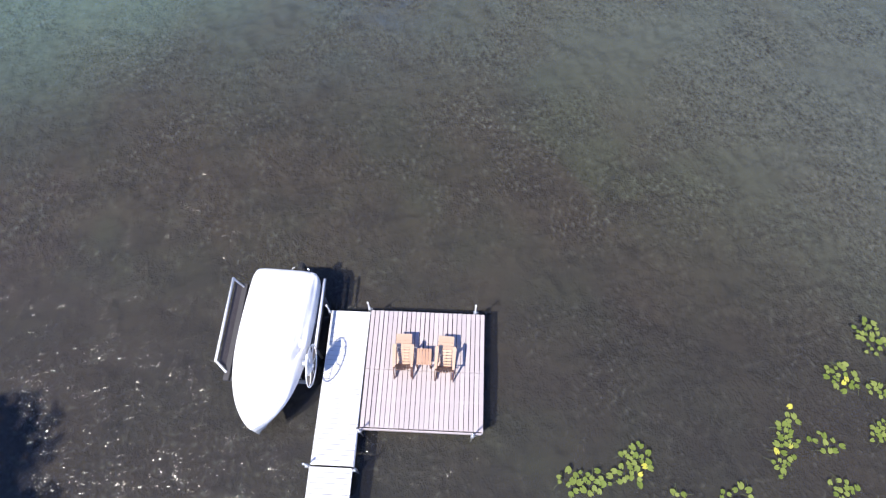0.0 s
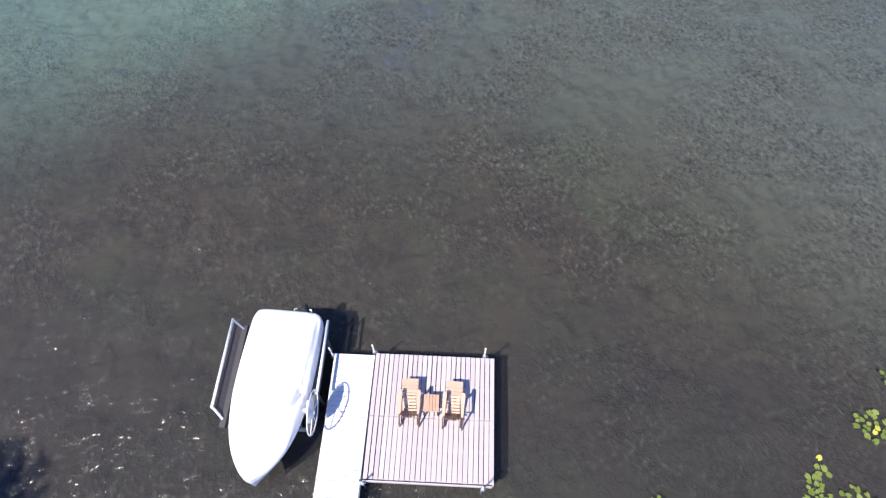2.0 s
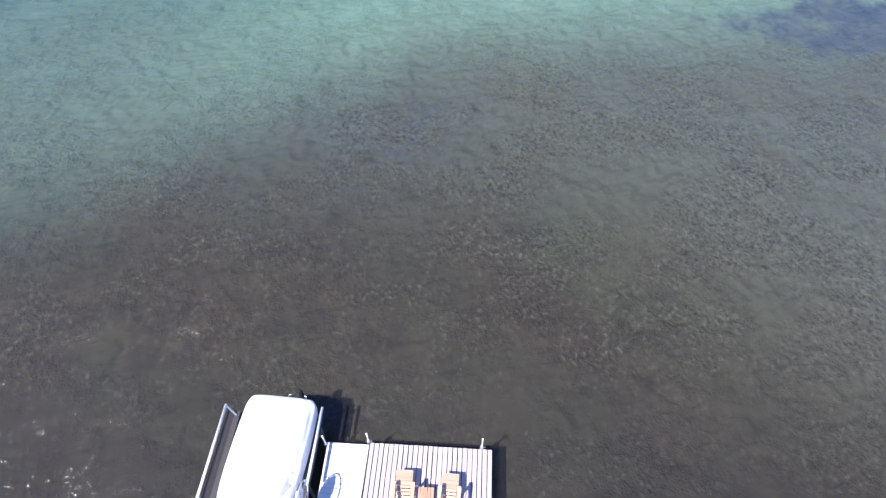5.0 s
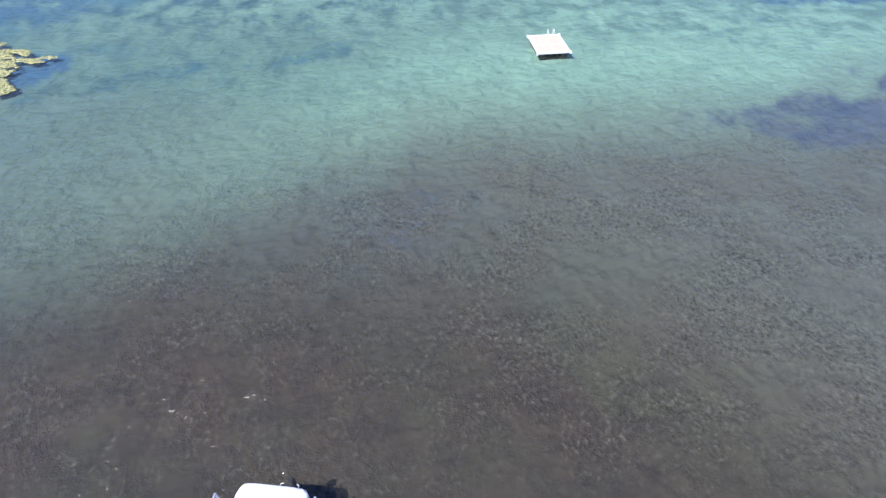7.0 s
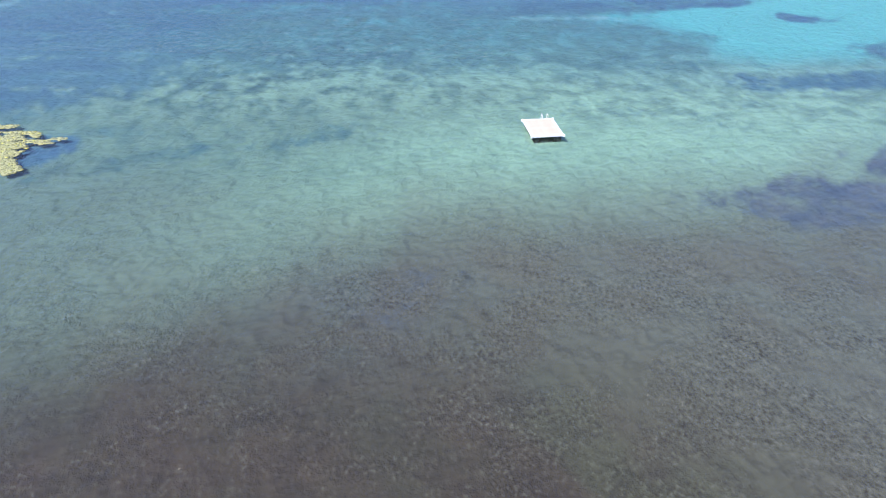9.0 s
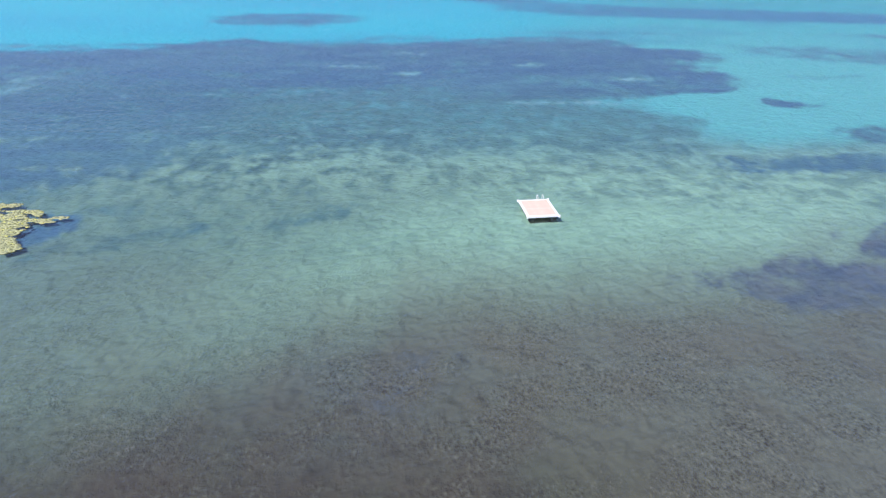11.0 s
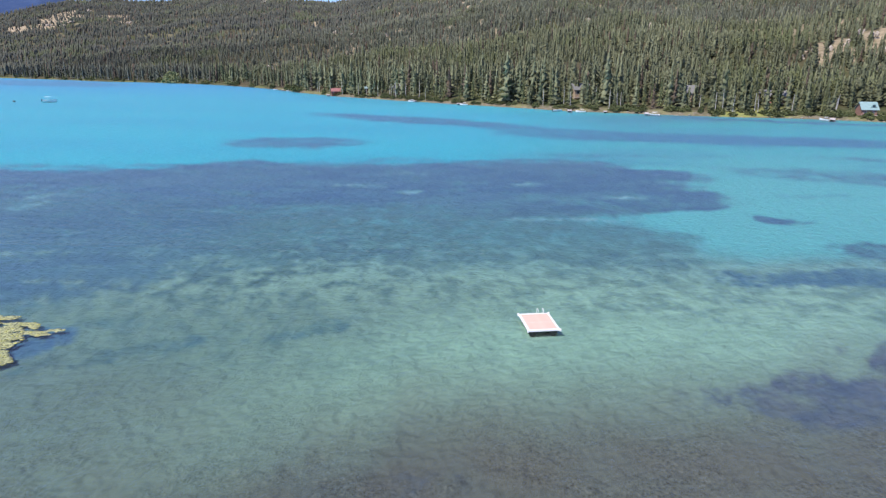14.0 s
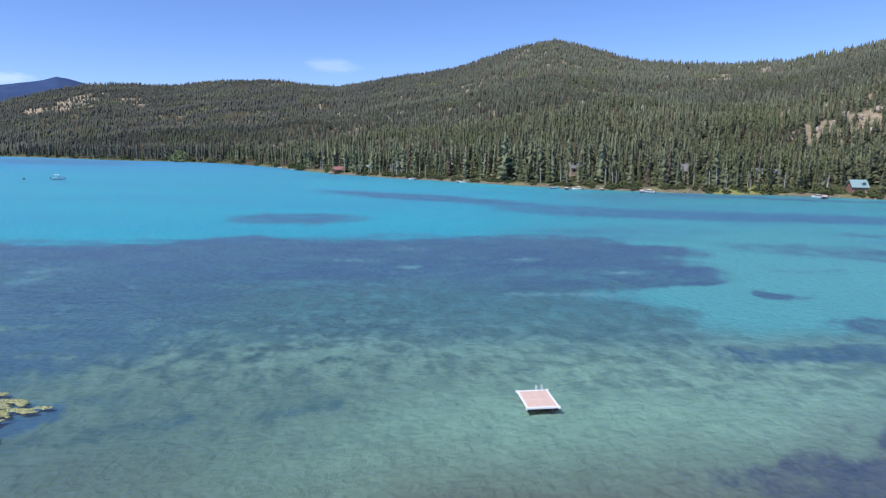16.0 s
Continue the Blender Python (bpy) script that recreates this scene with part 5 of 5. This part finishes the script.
def gable_house(name, label, m, w, d, hw, hr, wall_mat, roof_mat, windows, door=True, porch=False, chimney=False, dormer=False):
    """A house with its gables to the sides; its front looks along -y."""
    h = thing(name, label, "house", m)
    wl = bmesh.new()
    t = 0.2
    box(wl, -w / 2, w / 2, -d / 2, -d / 2 + t, -2.0, hw)
    box(wl, -w / 2, w / 2, d / 2 - t, d / 2, -2.0, hw)
    for s in (-1, 1):
        box(wl, s * (w / 2 - t / 2) - t / 2 + 0.004, s * (w / 2 - t / 2) + t / 2 - 0.004, -d / 2 + t, d / 2 - t, -2.0, hw - 0.01)
        a = [wl.verts.new((s * (w / 2 - e), y, z)) for e in (0.01, t) for y, z in ((-d / 2, hw), (d / 2, hw), (0, hw + hr))]
        for f in ((0, 1, 2), (3, 5, 4), (0, 3, 4, 1), (1, 4, 5, 2), (2, 5, 3, 0)):
            wl.faces.new([a[i] for i in f])
    bmesh.ops.recalc_face_normals(wl, faces=wl.faces)
    part("wall", wl, wall_mat, h)
    over = 0.6
    k = hr / (d / 2)
    for s in (-1, 1):
        bm = bmesh.new()
        y1 = s * (d / 2 + over)
        z1 = hw - over * k
        sec = [(0, hw + hr + 0.02), (y1, z1 + 0.02), (y1, z1 + 0.2), (0, hw + hr + 0.22)]
        loft(bm, [[(x, y, z) for y, z in sec + sec[:1]] for x in (-w / 2 - over, w / 2 + over)], False)
        for x in (-w / 2 - over, w / 2 + over):
            bm.faces.new([bm.verts.new((x, y, z)) for y, z in sec])
        rf = part("roof", bm, roof_mat, h)
        for q in range(int(w / 0.9)):
            x = -w / 2 + 0.45 + q * 0.9
            part("roof_seam", beam(bmesh.new(), (x, 0, hw + hr + 0.225), (x, y1, z1 + 0.205), 0.05, 0.05), roof_mat, rf)
    for x, z, ww, wh in windows:
        wn = part("window", boxed(x - ww / 2 - .08, x + ww / 2 + .08, -d / 2 - .06, -d / 2 + .02, z - wh / 2 - .08, z + wh / 2 + .08, .01), RAFT_WHITE, h)
        part("pane", boxed(x - ww / 2, x + ww / 2, -d / 2 - .075, -d / 2 - .063, z - wh / 2, z + wh / 2), GLASS, wn)
    if door:
        dr = part("door", boxed(-.45, .45, -d / 2 - .05, -d / 2 + .02, 0.05, 2.1, .01), CEDAR_DARK, h)
        part("door_handle", boxed(.30, .36, -d / 2 - .10, -d / 2 - .05, 1.0, 1.1), GALV, dr)
    if porch:
        part("porch_deck", boxed(-w / 2 - .3, w / 2 + .3, -d / 2 - 2.2, -d / 2 - .01, -.2, 0.0, .02), FRAME_WOOD, h)
        for x in np.linspace(-w / 2 - .1, w / 2 + .1, 5):
            part("porch_post", boxed(x - .08, x + .08, -d / 2 - 2.1, -d / 2 - 1.94, -1.8, 1.0), LOG_WALL, h)
        part("porch_rail", boxed(-w / 2 - .2, w / 2 + .2, -d / 2 - 2.08, -d / 2 - 1.98, .95, 1.05), LOG_WALL, h)
    if chimney:
        part("chimney", boxed(w * .22, w * .22 + .7, .3, 1.0, hw, hw + hr + 1.0, .03), ROCK, h)
    if dormer:
        bm = bmesh.new()
        sec = [(-1.0, 0), (1.0, 0), (1.0, .9), (0, 1.7), (-1.0, .9)]
        loft(bm, [[(w * .24 + x, y, hw + .25 * hr + z) for x, z in sec + sec[:1]] for y in (-d / 2 + .15, -.2)], True)
        dm = part("dormer", bm, roof_mat, h)
        part("pane", boxed(w * .24 - .6, w * .24 + .6, -d / 2 + .10, -d / 2 + .14, hw + .25 * hr + .15, hw + .25 * hr + .95), GLASS, dm)
    return h


def house_pose(az, d, lift=0.0, turn=0.0):
    x, y, z = land(az, d)
    return pose(x, y, z + lift, 0, 0, -az + turn)


gable_house("lake_cabin", "log cabin with a teal metal roof on the far shore", house_pose(30.5, 9, .2, 26) @ Matrix.Diagonal((.82, .82, .74, 1)), 6.2, 5.6, 3.0, 3.0, LOG_WALL, TEAL_ROOF,
            [(-1.8, 2.6, .9, .8), (1.8, 2.6, .9, .8), (-1.7, 1.0, 1.0, .9), (1.7, 1.0, 1.0, .9)], True, True, False, True)
gable_house("boathouse", "small red boathouse with a faded red roof at the waterline", house_pose(-14.25, 5.5, 0, 4) @ Matrix.Diagonal((.88, .88, .88, 1)), 6.4, 4.6, 2.2, 1.7, RED_WALL, RED_ROOF, [(-1.9, 1.3, .9, .8), (1.9, 1.3, .9, .8)], True, False)
gable_house("lake_house", "dark grey house with pale gable roof among the conifers", house_pose(-8.35, 18, 0, 38) @ Matrix.Diagonal((.66, .66, .66, 1)), 9.0, 8.0, 5.0, 4.0, GREY_WALL, PALE_ROOF, [(-2.5, 3.6, 1.4, 1.8), (0, 3.6, 1.4, 1.8), (2.5, 3.6, 1.4, 1.8)], True, True, True)
gable_house("small_lodge", "grey cabin with a low teal-grey roof behind the bank", house_pose(-11.4, 24, 0, 0) @ Matrix.Diagonal((.66, .66, .66, 1)), 9.0, 6.0, 2.6, 1.6, GREY_WALL, TEAL_ROOF, [(-2.5, 1.5, 1.2, 1), (2.5, 1.5, 1.2, 1)], True, False)
gable_house("bank_house", "tan house with a grey roof on the wooded bank", house_pose(8.2, 30, 0, 25), 8.0, 7.0, 3.6, 2.4, TAN_WALL, GREY_ROOF, [(-2.4, 2.2, 1.3, 1.3), (2.4, 2.2, 1.3, 1.3)], True, True)
gable_house("lawn_house", "pale grey house half hidden behind conifers", house_pose(17.3, 26, 0, -30), 9.0, 7.0, 3.4, 2.6, TAN_WALL, GREY_ROOF, [(-2.6, 2.0, 1.3, 1.3), (2.6, 2.0, 1.3, 1.3)], True, False)
gable_house("red_cabin", "low dark red cabin in the shade of conifers", house_pose(23.9, 27, 0, 10), 9.0, 6.0, 3.0, 2.0, LOG_WALL, GREY_ROOF, [(-2.6, 1.6, 1.2, 1.1), (2.6, 1.6, 1.2, 1.1)], True, False)


def motorboat(m, length, label, hull_mat=HULL, canopy=True, group="boats on the far shore"):
    b = thing("motorboat", label, "boat", m, group)
    w = length * 0.17
    rows, inner = [], []
    for i in range(13):
        t = i / 12
        hw = w * (1 - max(0, (t - .45) / .55) ** 2.2) * (0.92 + .08 * min(1, t * 6)) + 0.02
        sheer, keel = .75 + .35 * t * t, -.15 + .5 * max(0, t - .75) * 2
        y = -length / 2 + length * t
        rows.append([(-hw, y, sheer), (-hw * .8, y, .15), (0, y, keel), (hw * .8, y, .15), (hw, y, sheer), (hw * .85, y, sheer), (hw * .7, y, .4), (-hw * .7, y, .4), (-hw * .85, y, sheer)])
    bm = loft(bmesh.new(), [r + r[:1] for r in rows], False)
    part("hull", bm, hull_mat, b)
    part("windscreen", beam(bmesh.new(), (0, length * .08, .8), (0, length * .0, 1.35), w * 1.5, .04), GLASS, b)
    part("seat", boxed(-w * .6, w * .6, -length * .28, -length * .14, .4, .85, .05), RAFT_WHITE, b)
    part("outboard", boxed(-.22, .22, -length / 2 - .45, -length / 2, .1, 1.1, .08), BLACK, b)
    if canopy:
        bm = bmesh.new()
        loft(bm, [[(x * w * .85, y, 1.85 + .12 * (1 - x * x) + e) for e, xs in ((0, (-1, -.5, 0, .5, 1)), (.05, (1, .5, 0, -.5, -1))) for x in xs] + [(-w * .85, y, 1.85)] for y in (-length * .3, length * .05)], False)
        part("canopy", bm, RAFT_WHITE, b)
        for sx in (-1, 1):
            for y in (-length * .28, length * .03):
                part("canopy_pole", tubed([(sx * w * .82, y, .7), (sx * w * .82, y, 1.86)], .025, 6), GALV, b)
    return b


def water_place(az, off):
    r = float(shore_r(az)) - off
    return polar(az, r)


x, y = -219.7, 292.2
motorboat(pose(x, y, 0.05, 0, 0, -62) @ Matrix.Diagonal((.95, .95, 1.3, 1)), 6.8, "white motorboat with a canopy under way on the open lake", HULL, True, "boats on the lake")
mooring = thing("mooring_buoy", "small dark mooring float on the open lake", "buoy", pose(-240.5, 294, 0))
bm = bmesh.new()
loft(bm, [[(r * math.cos(a), r * math.sin(a), z) for a in np.linspace(0, 2 * math.pi, 13)] for z, r in ((-.3, .3), (.05, .7), (.3, .65), (.5, .3))], True)
part("float_body", bm, FLOAT, mooring, "", True)
part("mooring_ring", ring(bmesh.new(), (0, 0, .6), (1, 0, 0), (0, 0, 1), .16, .03, 16, 6), GALV, mooring)

for az, off, turn, length, label, canopy in ((-7.3, 2.5, 60, 6.2, "white motorboat beached at the far shore", True), (-2.4, 3.0, 75, 6.0, "white motorboat with canopy by the bank", True),
                                             (6.3, 3.5, -70, 6.5, "white motorboat moored below the bank", False), (8.4, 3.0, 80, 6.5, "white runabout moored at a small dock", True),
                                             (14.7, 4.5, 70, 9.0, "white pontoon-sized boat moored at the grassy shore", True), (27.9, 4.0, 65, 6.0, "grey motorboat at a small dock", True),
                                             (-19.6, 4.0, 50, 7.0, "white boat by the wooded shore", False), (-18.5, 3.0, 60, 6.0, "small pale boat by the wooded shore", False)):
    px, py = water_place(az, off)
    motorboat(pose(px, py, 0.02, 0, 0, -az + turn) @ Matrix.Diagonal((.64, .64, .64, 1)), length, label, HULL if canopy else HULL_BLUE, canopy)


def shore_dock(az, length, width, label):
    r0 = float(shore_r(az)) + 2.0
    px, py = polar(az, r0)
    d = thing("shore_dock", label, "dock", pose(px, py, 0, 0, 0, -az), "docks on the far shore")
    n = int(length / .45)
    me = board_mesh("plank", width, length / n - .03, .06, DECK, 0.0)
    for k in range(n):
        share("plank", me, d, pose(0, -(k + .5) * length / n, .62))
    for s in (-1, 1):
        part("stringer", boxed(s * width * .4 - .06, s * width * .4 + .06, -length, 0, .38, .56), FRAME_WOOD, d)
        for y in np.linspace(-length + .2, -length * .3, 3):
            part("pile", tubed([(s * width * .46, y, -.8), (s * width * .46, y, .95)], .09, 8), FRAME_WOOD, d)


for az, length, width in ((-15.0, 9, 2.0), (-7.0, 6, 1.6), (-2.9, 6, 1.6), (7.4, 8, 1.8), (14.2, 8, 1.8), (28.4, 9, 2.0), (-19.0, 9, 2.0), (10.6, 5, 1.5)):
    shore_dock(az, length, width, "weathered plank dock at the far shore")


def conifer_mesh(name, seed, h, r):
    g = random.Random(seed)
    bm = bmesh.new()
    tiers = 13
    sides = 10
    for k in range(tiers):
        f = k / tiers
        z = h * (0.10 + 0.88 * f)
        rad = r * (1 - f) ** 0.8 * g.uniform(.82, 1.12)
        up = h * 0.10 * (1 - .3 * f)
        c = bm.verts.new((g.uniform(-.1, .1), g.uniform(-.1, .1), z + up))
        ringv = []
        a0 = g.uniform(0, 6.28)
        for i in range(sides):
            q = rad * (g.uniform(.75, 1.2) if i % 2 == 0 else g.uniform(.35, .6))
            a = a0 + 2 * math.pi * i / sides
            ringv.append(bm.verts.new((q * math.cos(a), q * math.sin(a), z - (q / r) * h * .035 + g.uniform(-.15, .15))))
        for i in range(sides):
            bm.faces.new((c, ringv[i], ringv[(i + 1) % sides]))
        under = bm.verts.new((0, 0, z + up * .35))
        for i in range(sides):
            bm.faces.new((under, ringv[(i + 1) % sides], ringv[i]))
    me = bpy.data.meshes.new(name)
    bm.to_mesh(me)
    bm.free()
    me.materials.append(CONIFER_NEAR)
    return me


def build_shore_trees():
    kinds = []
    for s, (h, r) in enumerate(((11, 1.35), (12.5, 1.5), (9.5, 1.3), (13.5, 1.6), (8, 1.2))):
        kinds.append(conifer_mesh("crown", s, h, r))
    trunks = []
    for h in (11.6, 13, 10, 14, 8.5):
        bm = tube(bmesh.new(), (0, 0, -.8), (0, 0, h * .92), .28, .05, 8)
        me = bpy.data.meshes.new("trunk")
        bm.to_mesh(me)
        bm.free()
        me.materials.append(BARK)
        trunks.append(me)
    g = random.Random(9)
    az = -44.0
    while az < 38:
        rs_ = float(shore_r(az))
        az += math.degrees(g.uniform(2.0, 5.2) / rs_) * (1.6 if az < -20 else 1)
        d = g.uniform(6, 17)
        if any(abs(az - a) < w for a, w, _ in OPENINGS):
            continue
        x, y, z = land(az, d)
        k = g.randrange(5)
        tall = g.uniform(.78, 1.12)
        t = thing("shore_conifer", "tall dark green conifer near the waterline", "tree", pose(x, y, z, 0, 0, g.uniform(0, 360)) @ Matrix.Diagonal((tall * g.uniform(.85, 1.1), tall * g.uniform(.85, 1.1), tall, 1)), "conifers along the far shore")
        share("trunk", trunks[k], t, Matrix())
        share("crown", kinds[k], t, Matrix())


build_shore_trees()


def build_snags():
    """Bare grey trunks with a few broken branches between the shore conifers."""
    g = random.Random(17)
    kinds = []
    for k in range(3):
        h = 6.5 + 1.2 * k
        bm = tube(bmesh.new(), (0, 0, -.6), (.12 * k - .1, .1, h), .17, .06, 7)
        for q in range(5):
            z, a = h * (.45 + .11 * q), 2.4 * q + k
            tube(bm, (0, 0, z), (.7 * math.cos(a), .7 * math.sin(a), z + .25), .04, .015, 5)
        me = bpy.data.meshes.new("bare_trunk")
        bm.to_mesh(me)
        bm.free()
        me.materials.append(SNAG)
        kinds.append(me)
    for a0, a1, count in ((-19, -6, 13), (2, 12, 7), (15, 30, 9), (-40, -24, 6)):
        for k in range(count):
            az = g.uniform(a0, a1)
            px, py, pz = land(az, g.uniform(4.5, 7))
            ob = new("bare_trunk", g.choice(kinds))
            ob.matrix_basis = pose(px, py, pz, g.uniform(-3, 3), g.uniform(-4, 4), g.uniform(0, 360))
            tagged(ob, "bare grey standing dead trunk on the far bank", "tree", "dead trunks along the far shore")


build_snags()


def shrub_mesh(seed, leaves, size, mat, name="foliage"):
    """An uneven mound of many small leaf clumps."""
    g = random.Random(seed)
    verts, tris = [], []
    for k in range(leaves):
        a, u = g.uniform(0, 6.28), g.random()
        rr_ = math.sqrt(g.random()) * (1 + .25 * math.sin(3 * a + seed))
        zz = (1 - rr_ * rr_ * .8) * g.uniform(.25, 1.0)
        c = Vector((rr_ * math.cos(a), rr_ * math.sin(a), max(.05, zz)))
        n = Vector((g.gauss(0, 1), g.gauss(0, 1), g.gauss(0, 1))).normalized()
        t = n.orthogonal().normalized()
        b = n.cross(t)
        s = size * g.uniform(.6, 1.3)
        i = len(verts)
        verts += [tuple(c + t * s), tuple(c + b * s * .7 + n * s * .3), tuple(c - t * s), tuple(c - b * s * .7 + n * s * .2)]
        tris += [(i, i + 1, i + 2), (i, i + 2, i + 3)]
    me = mesh_np(name, verts, tris)
    me.materials.append(mat)
    return me


def build_shrubs():
    kinds = [shrub_mesh(s, 420, .16, SHRUB) for s in range(4)]
    bm = bmesh.new()
    for q in range(5):
        tube(bm, (0, 0, -.2), (.4 * math.cos(q * 1.26), .4 * math.sin(q * 1.26), .6), .035, .015, 5)
    me = bpy.data.meshes.new("stems")
    bm.to_mesh(me)
    bm.free()
    me.materials.append(BARK)
    g = random.Random(31)

    def put(az, d, sx, sz, label):
        x, y, z = land(az, d)
        t = thing("shore_shrub", label, "shrub", pose(x, y, z - .1, 0, 0, g.uniform(0, 360)) @ Matrix.Diagonal((sx, sx * g.uniform(.8, 1.1), sz, 1)), "shrubs along the far shore")
        share("stems", me, t, Matrix())
        share("foliage", g.choice(kinds), t, Matrix())

    willow = shrub_mesh(44, 900, .10, WILLOW)
    x, y, z = land(-28.0, 3)
    t = thing("shore_willow", "large pale green willow by the far waterline", "tree", pose(x, y, z - .1, 0, 0, 20) @ Matrix.Diagonal((11, 9, 12, 1)))
    share("stems", me, t, Matrix())
    share("foliage", willow, t, Matrix())
    for k in range(150):
        az = g.uniform(-44, 37)
        put(az, g.uniform(2.5, 7), g.uniform(1.2, 2.8) * (1.5 if az < -15 else 1), g.uniform(1.0, 2.6) * (1.6 if az < -15 else 1), "low olive shrub on the far bank")


build_shrubs()


def build_rocks():
    """Boulders and pale stones strewn along the far bank."""
    g = np.random.default_rng(12)
    base = bmesh.new()
    bmesh.ops.create_icosphere(base, subdivisions=1, radius=1)
    bv = np.array([v.co[:] for v in base.verts])
    bt = np.array([[v.index for v in f.verts] for f in base.faces])
    base.free()
    az = g.uniform(-43, 37, 1300)
    d = g.uniform(-0.4, 3.2, 1300)
    s = g.uniform(.10, .26, 1300) * (1 + 1.6 * (g.random(1300) > 0.9))
    r = shore_r(az) + d
    z = np.where(d > 0, hill_z(az, r), -.1)
    x, y = CX + r * np.sin(np.radians(az)), CY + r * np.cos(np.radians(az))
    jit = g.uniform(.65, 1.25, (1300, len(bv), 1))
    v = bv[None] * jit * s[:, None, None] * np.array([1.2, 1, .7]) + np.stack([x, y, z], -1)[:, None]
    t = (bt[None] + (np.arange(1300) * len(bv))[:, None, None]).reshape(-1, 3)
    me = mesh_np("shore_stones", v.reshape(-1, 3), t)
    me.materials.append(ROCK)
    tagged(new("shore_stones", me), "pale boulders and stones along the far waterline", "stones", "", "stuff")


build_rocks()


def build_outcrops():
    for k, (az, r, size) in enumerate(OUTCROPS):
        px, py = polar(az, r)
        z = float(hill_z(np.array(az), np.array(float(r))))
        g = random.Random(k)
        bm = bmesh.new()
        for q in range(4):
            b = bmesh.new()
            bmesh.ops.create_icosphere(b, subdivisions=2, radius=1)
            for v in b.verts:
                v.co *= 0.75 + 0.5 * noise.noise(v.co * 1.7 + Vector((k * 3.1, q * 7.7, 0)))
                v.co.x = round(v.co.x * 3) / 3 * 0.35 + v.co.x * 0.65
            sx = size * g.uniform(.35, .7)
            bmesh.ops.transform(b, verts=b.verts, matrix=pose(g.uniform(-.6, .6) * size, g.uniform(-.3, .3) * size, g.uniform(-.5, 3.0), g.uniform(-15, 15), 0, g.uniform(0, 360)) @ Matrix.Diagonal((sx, sx * .8, min(size * .7, g.uniform(2.0, 4.5)), 1)))
            me = bpy.data.meshes.new("tmp")
            b.to_mesh(me)
            b.free()
            bm.from_mesh(me)
            bpy.data.meshes.remove(me)
        bm.transform(pose(0, 0, 0, 0, 0, -az))
        me = bpy.data.meshes.new("rock_outcrop")
        bm.to_mesh(me)
        bm.free()
        me.materials.append(OUTCROP)
        ob = new("rock_outcrop", me)
        ob.matrix_basis = pose(px, py, z)
        tagged(ob, "pale tan rock outcrop among the hillside conifers", "rock", "outcrops on the hill")


build_outcrops()

# ---- the near bank behind the camera: the broad tree whose shade falls on the water ----


def build_bank_tree():
    t = thing("bank_tree", "broad leafy tree on the near bank", "tree", pose(-18.5, -9.5, 0.6))
    bm = bmesh.new()
    tube(bm, (0, 0, -.8), (.2, .1, 5), .34, .22, 12)
    tube(bm, (.2, .1, 5), (0, .3, 11.5), .22, .06, 10)
    part("trunk", bm, BARK, t, "", True)
    g = random.Random(3)
    for k in range(8):
        a, z = k * .9, 4.5 + k * .7
        part("limb", tube(bmesh.new(), (.15, .1, z), (2.6 * math.cos(a), 2.6 * math.sin(a), z + 1.8), .11, .03, 7), BARK, t)
    verts, tris = [], []
    for k in range(14000):
        n = Vector((g.gauss(0, 1), g.gauss(0, 1), g.gauss(0, 1))).normalized()
        r = g.random() ** .4
        w = 1 + .22 * math.sin(4 * n.x + 2) + .2 * math.sin(5 * n.y) + .15 * math.sin(6 * n.z + 1)
        c = Vector((n.x * 3.5 * r * w, n.y * 3.5 * r * w, 9.4 + n.z * 4.4 * r * w))
        q = Vector((g.gauss(0, 1), g.gauss(0, 1), g.gauss(0, 1))).normalized()
        u = q.orthogonal().normalized()
        b = q.cross(u)
        s = g.uniform(.18, .34)
        i = len(verts)
        verts += [tuple(c + u * s), tuple(c + b * s * .6), tuple(c - u * s), tuple(c - b * s * .6)]
        tris += [(i, i + 1, i + 2), (i, i + 2, i + 3)]
    me = mesh_np("crown", verts, tris)
    me.materials.append(BROADLEAF)
    cr = new("crown", me)
    cr.parent = t


build_bank_tree()
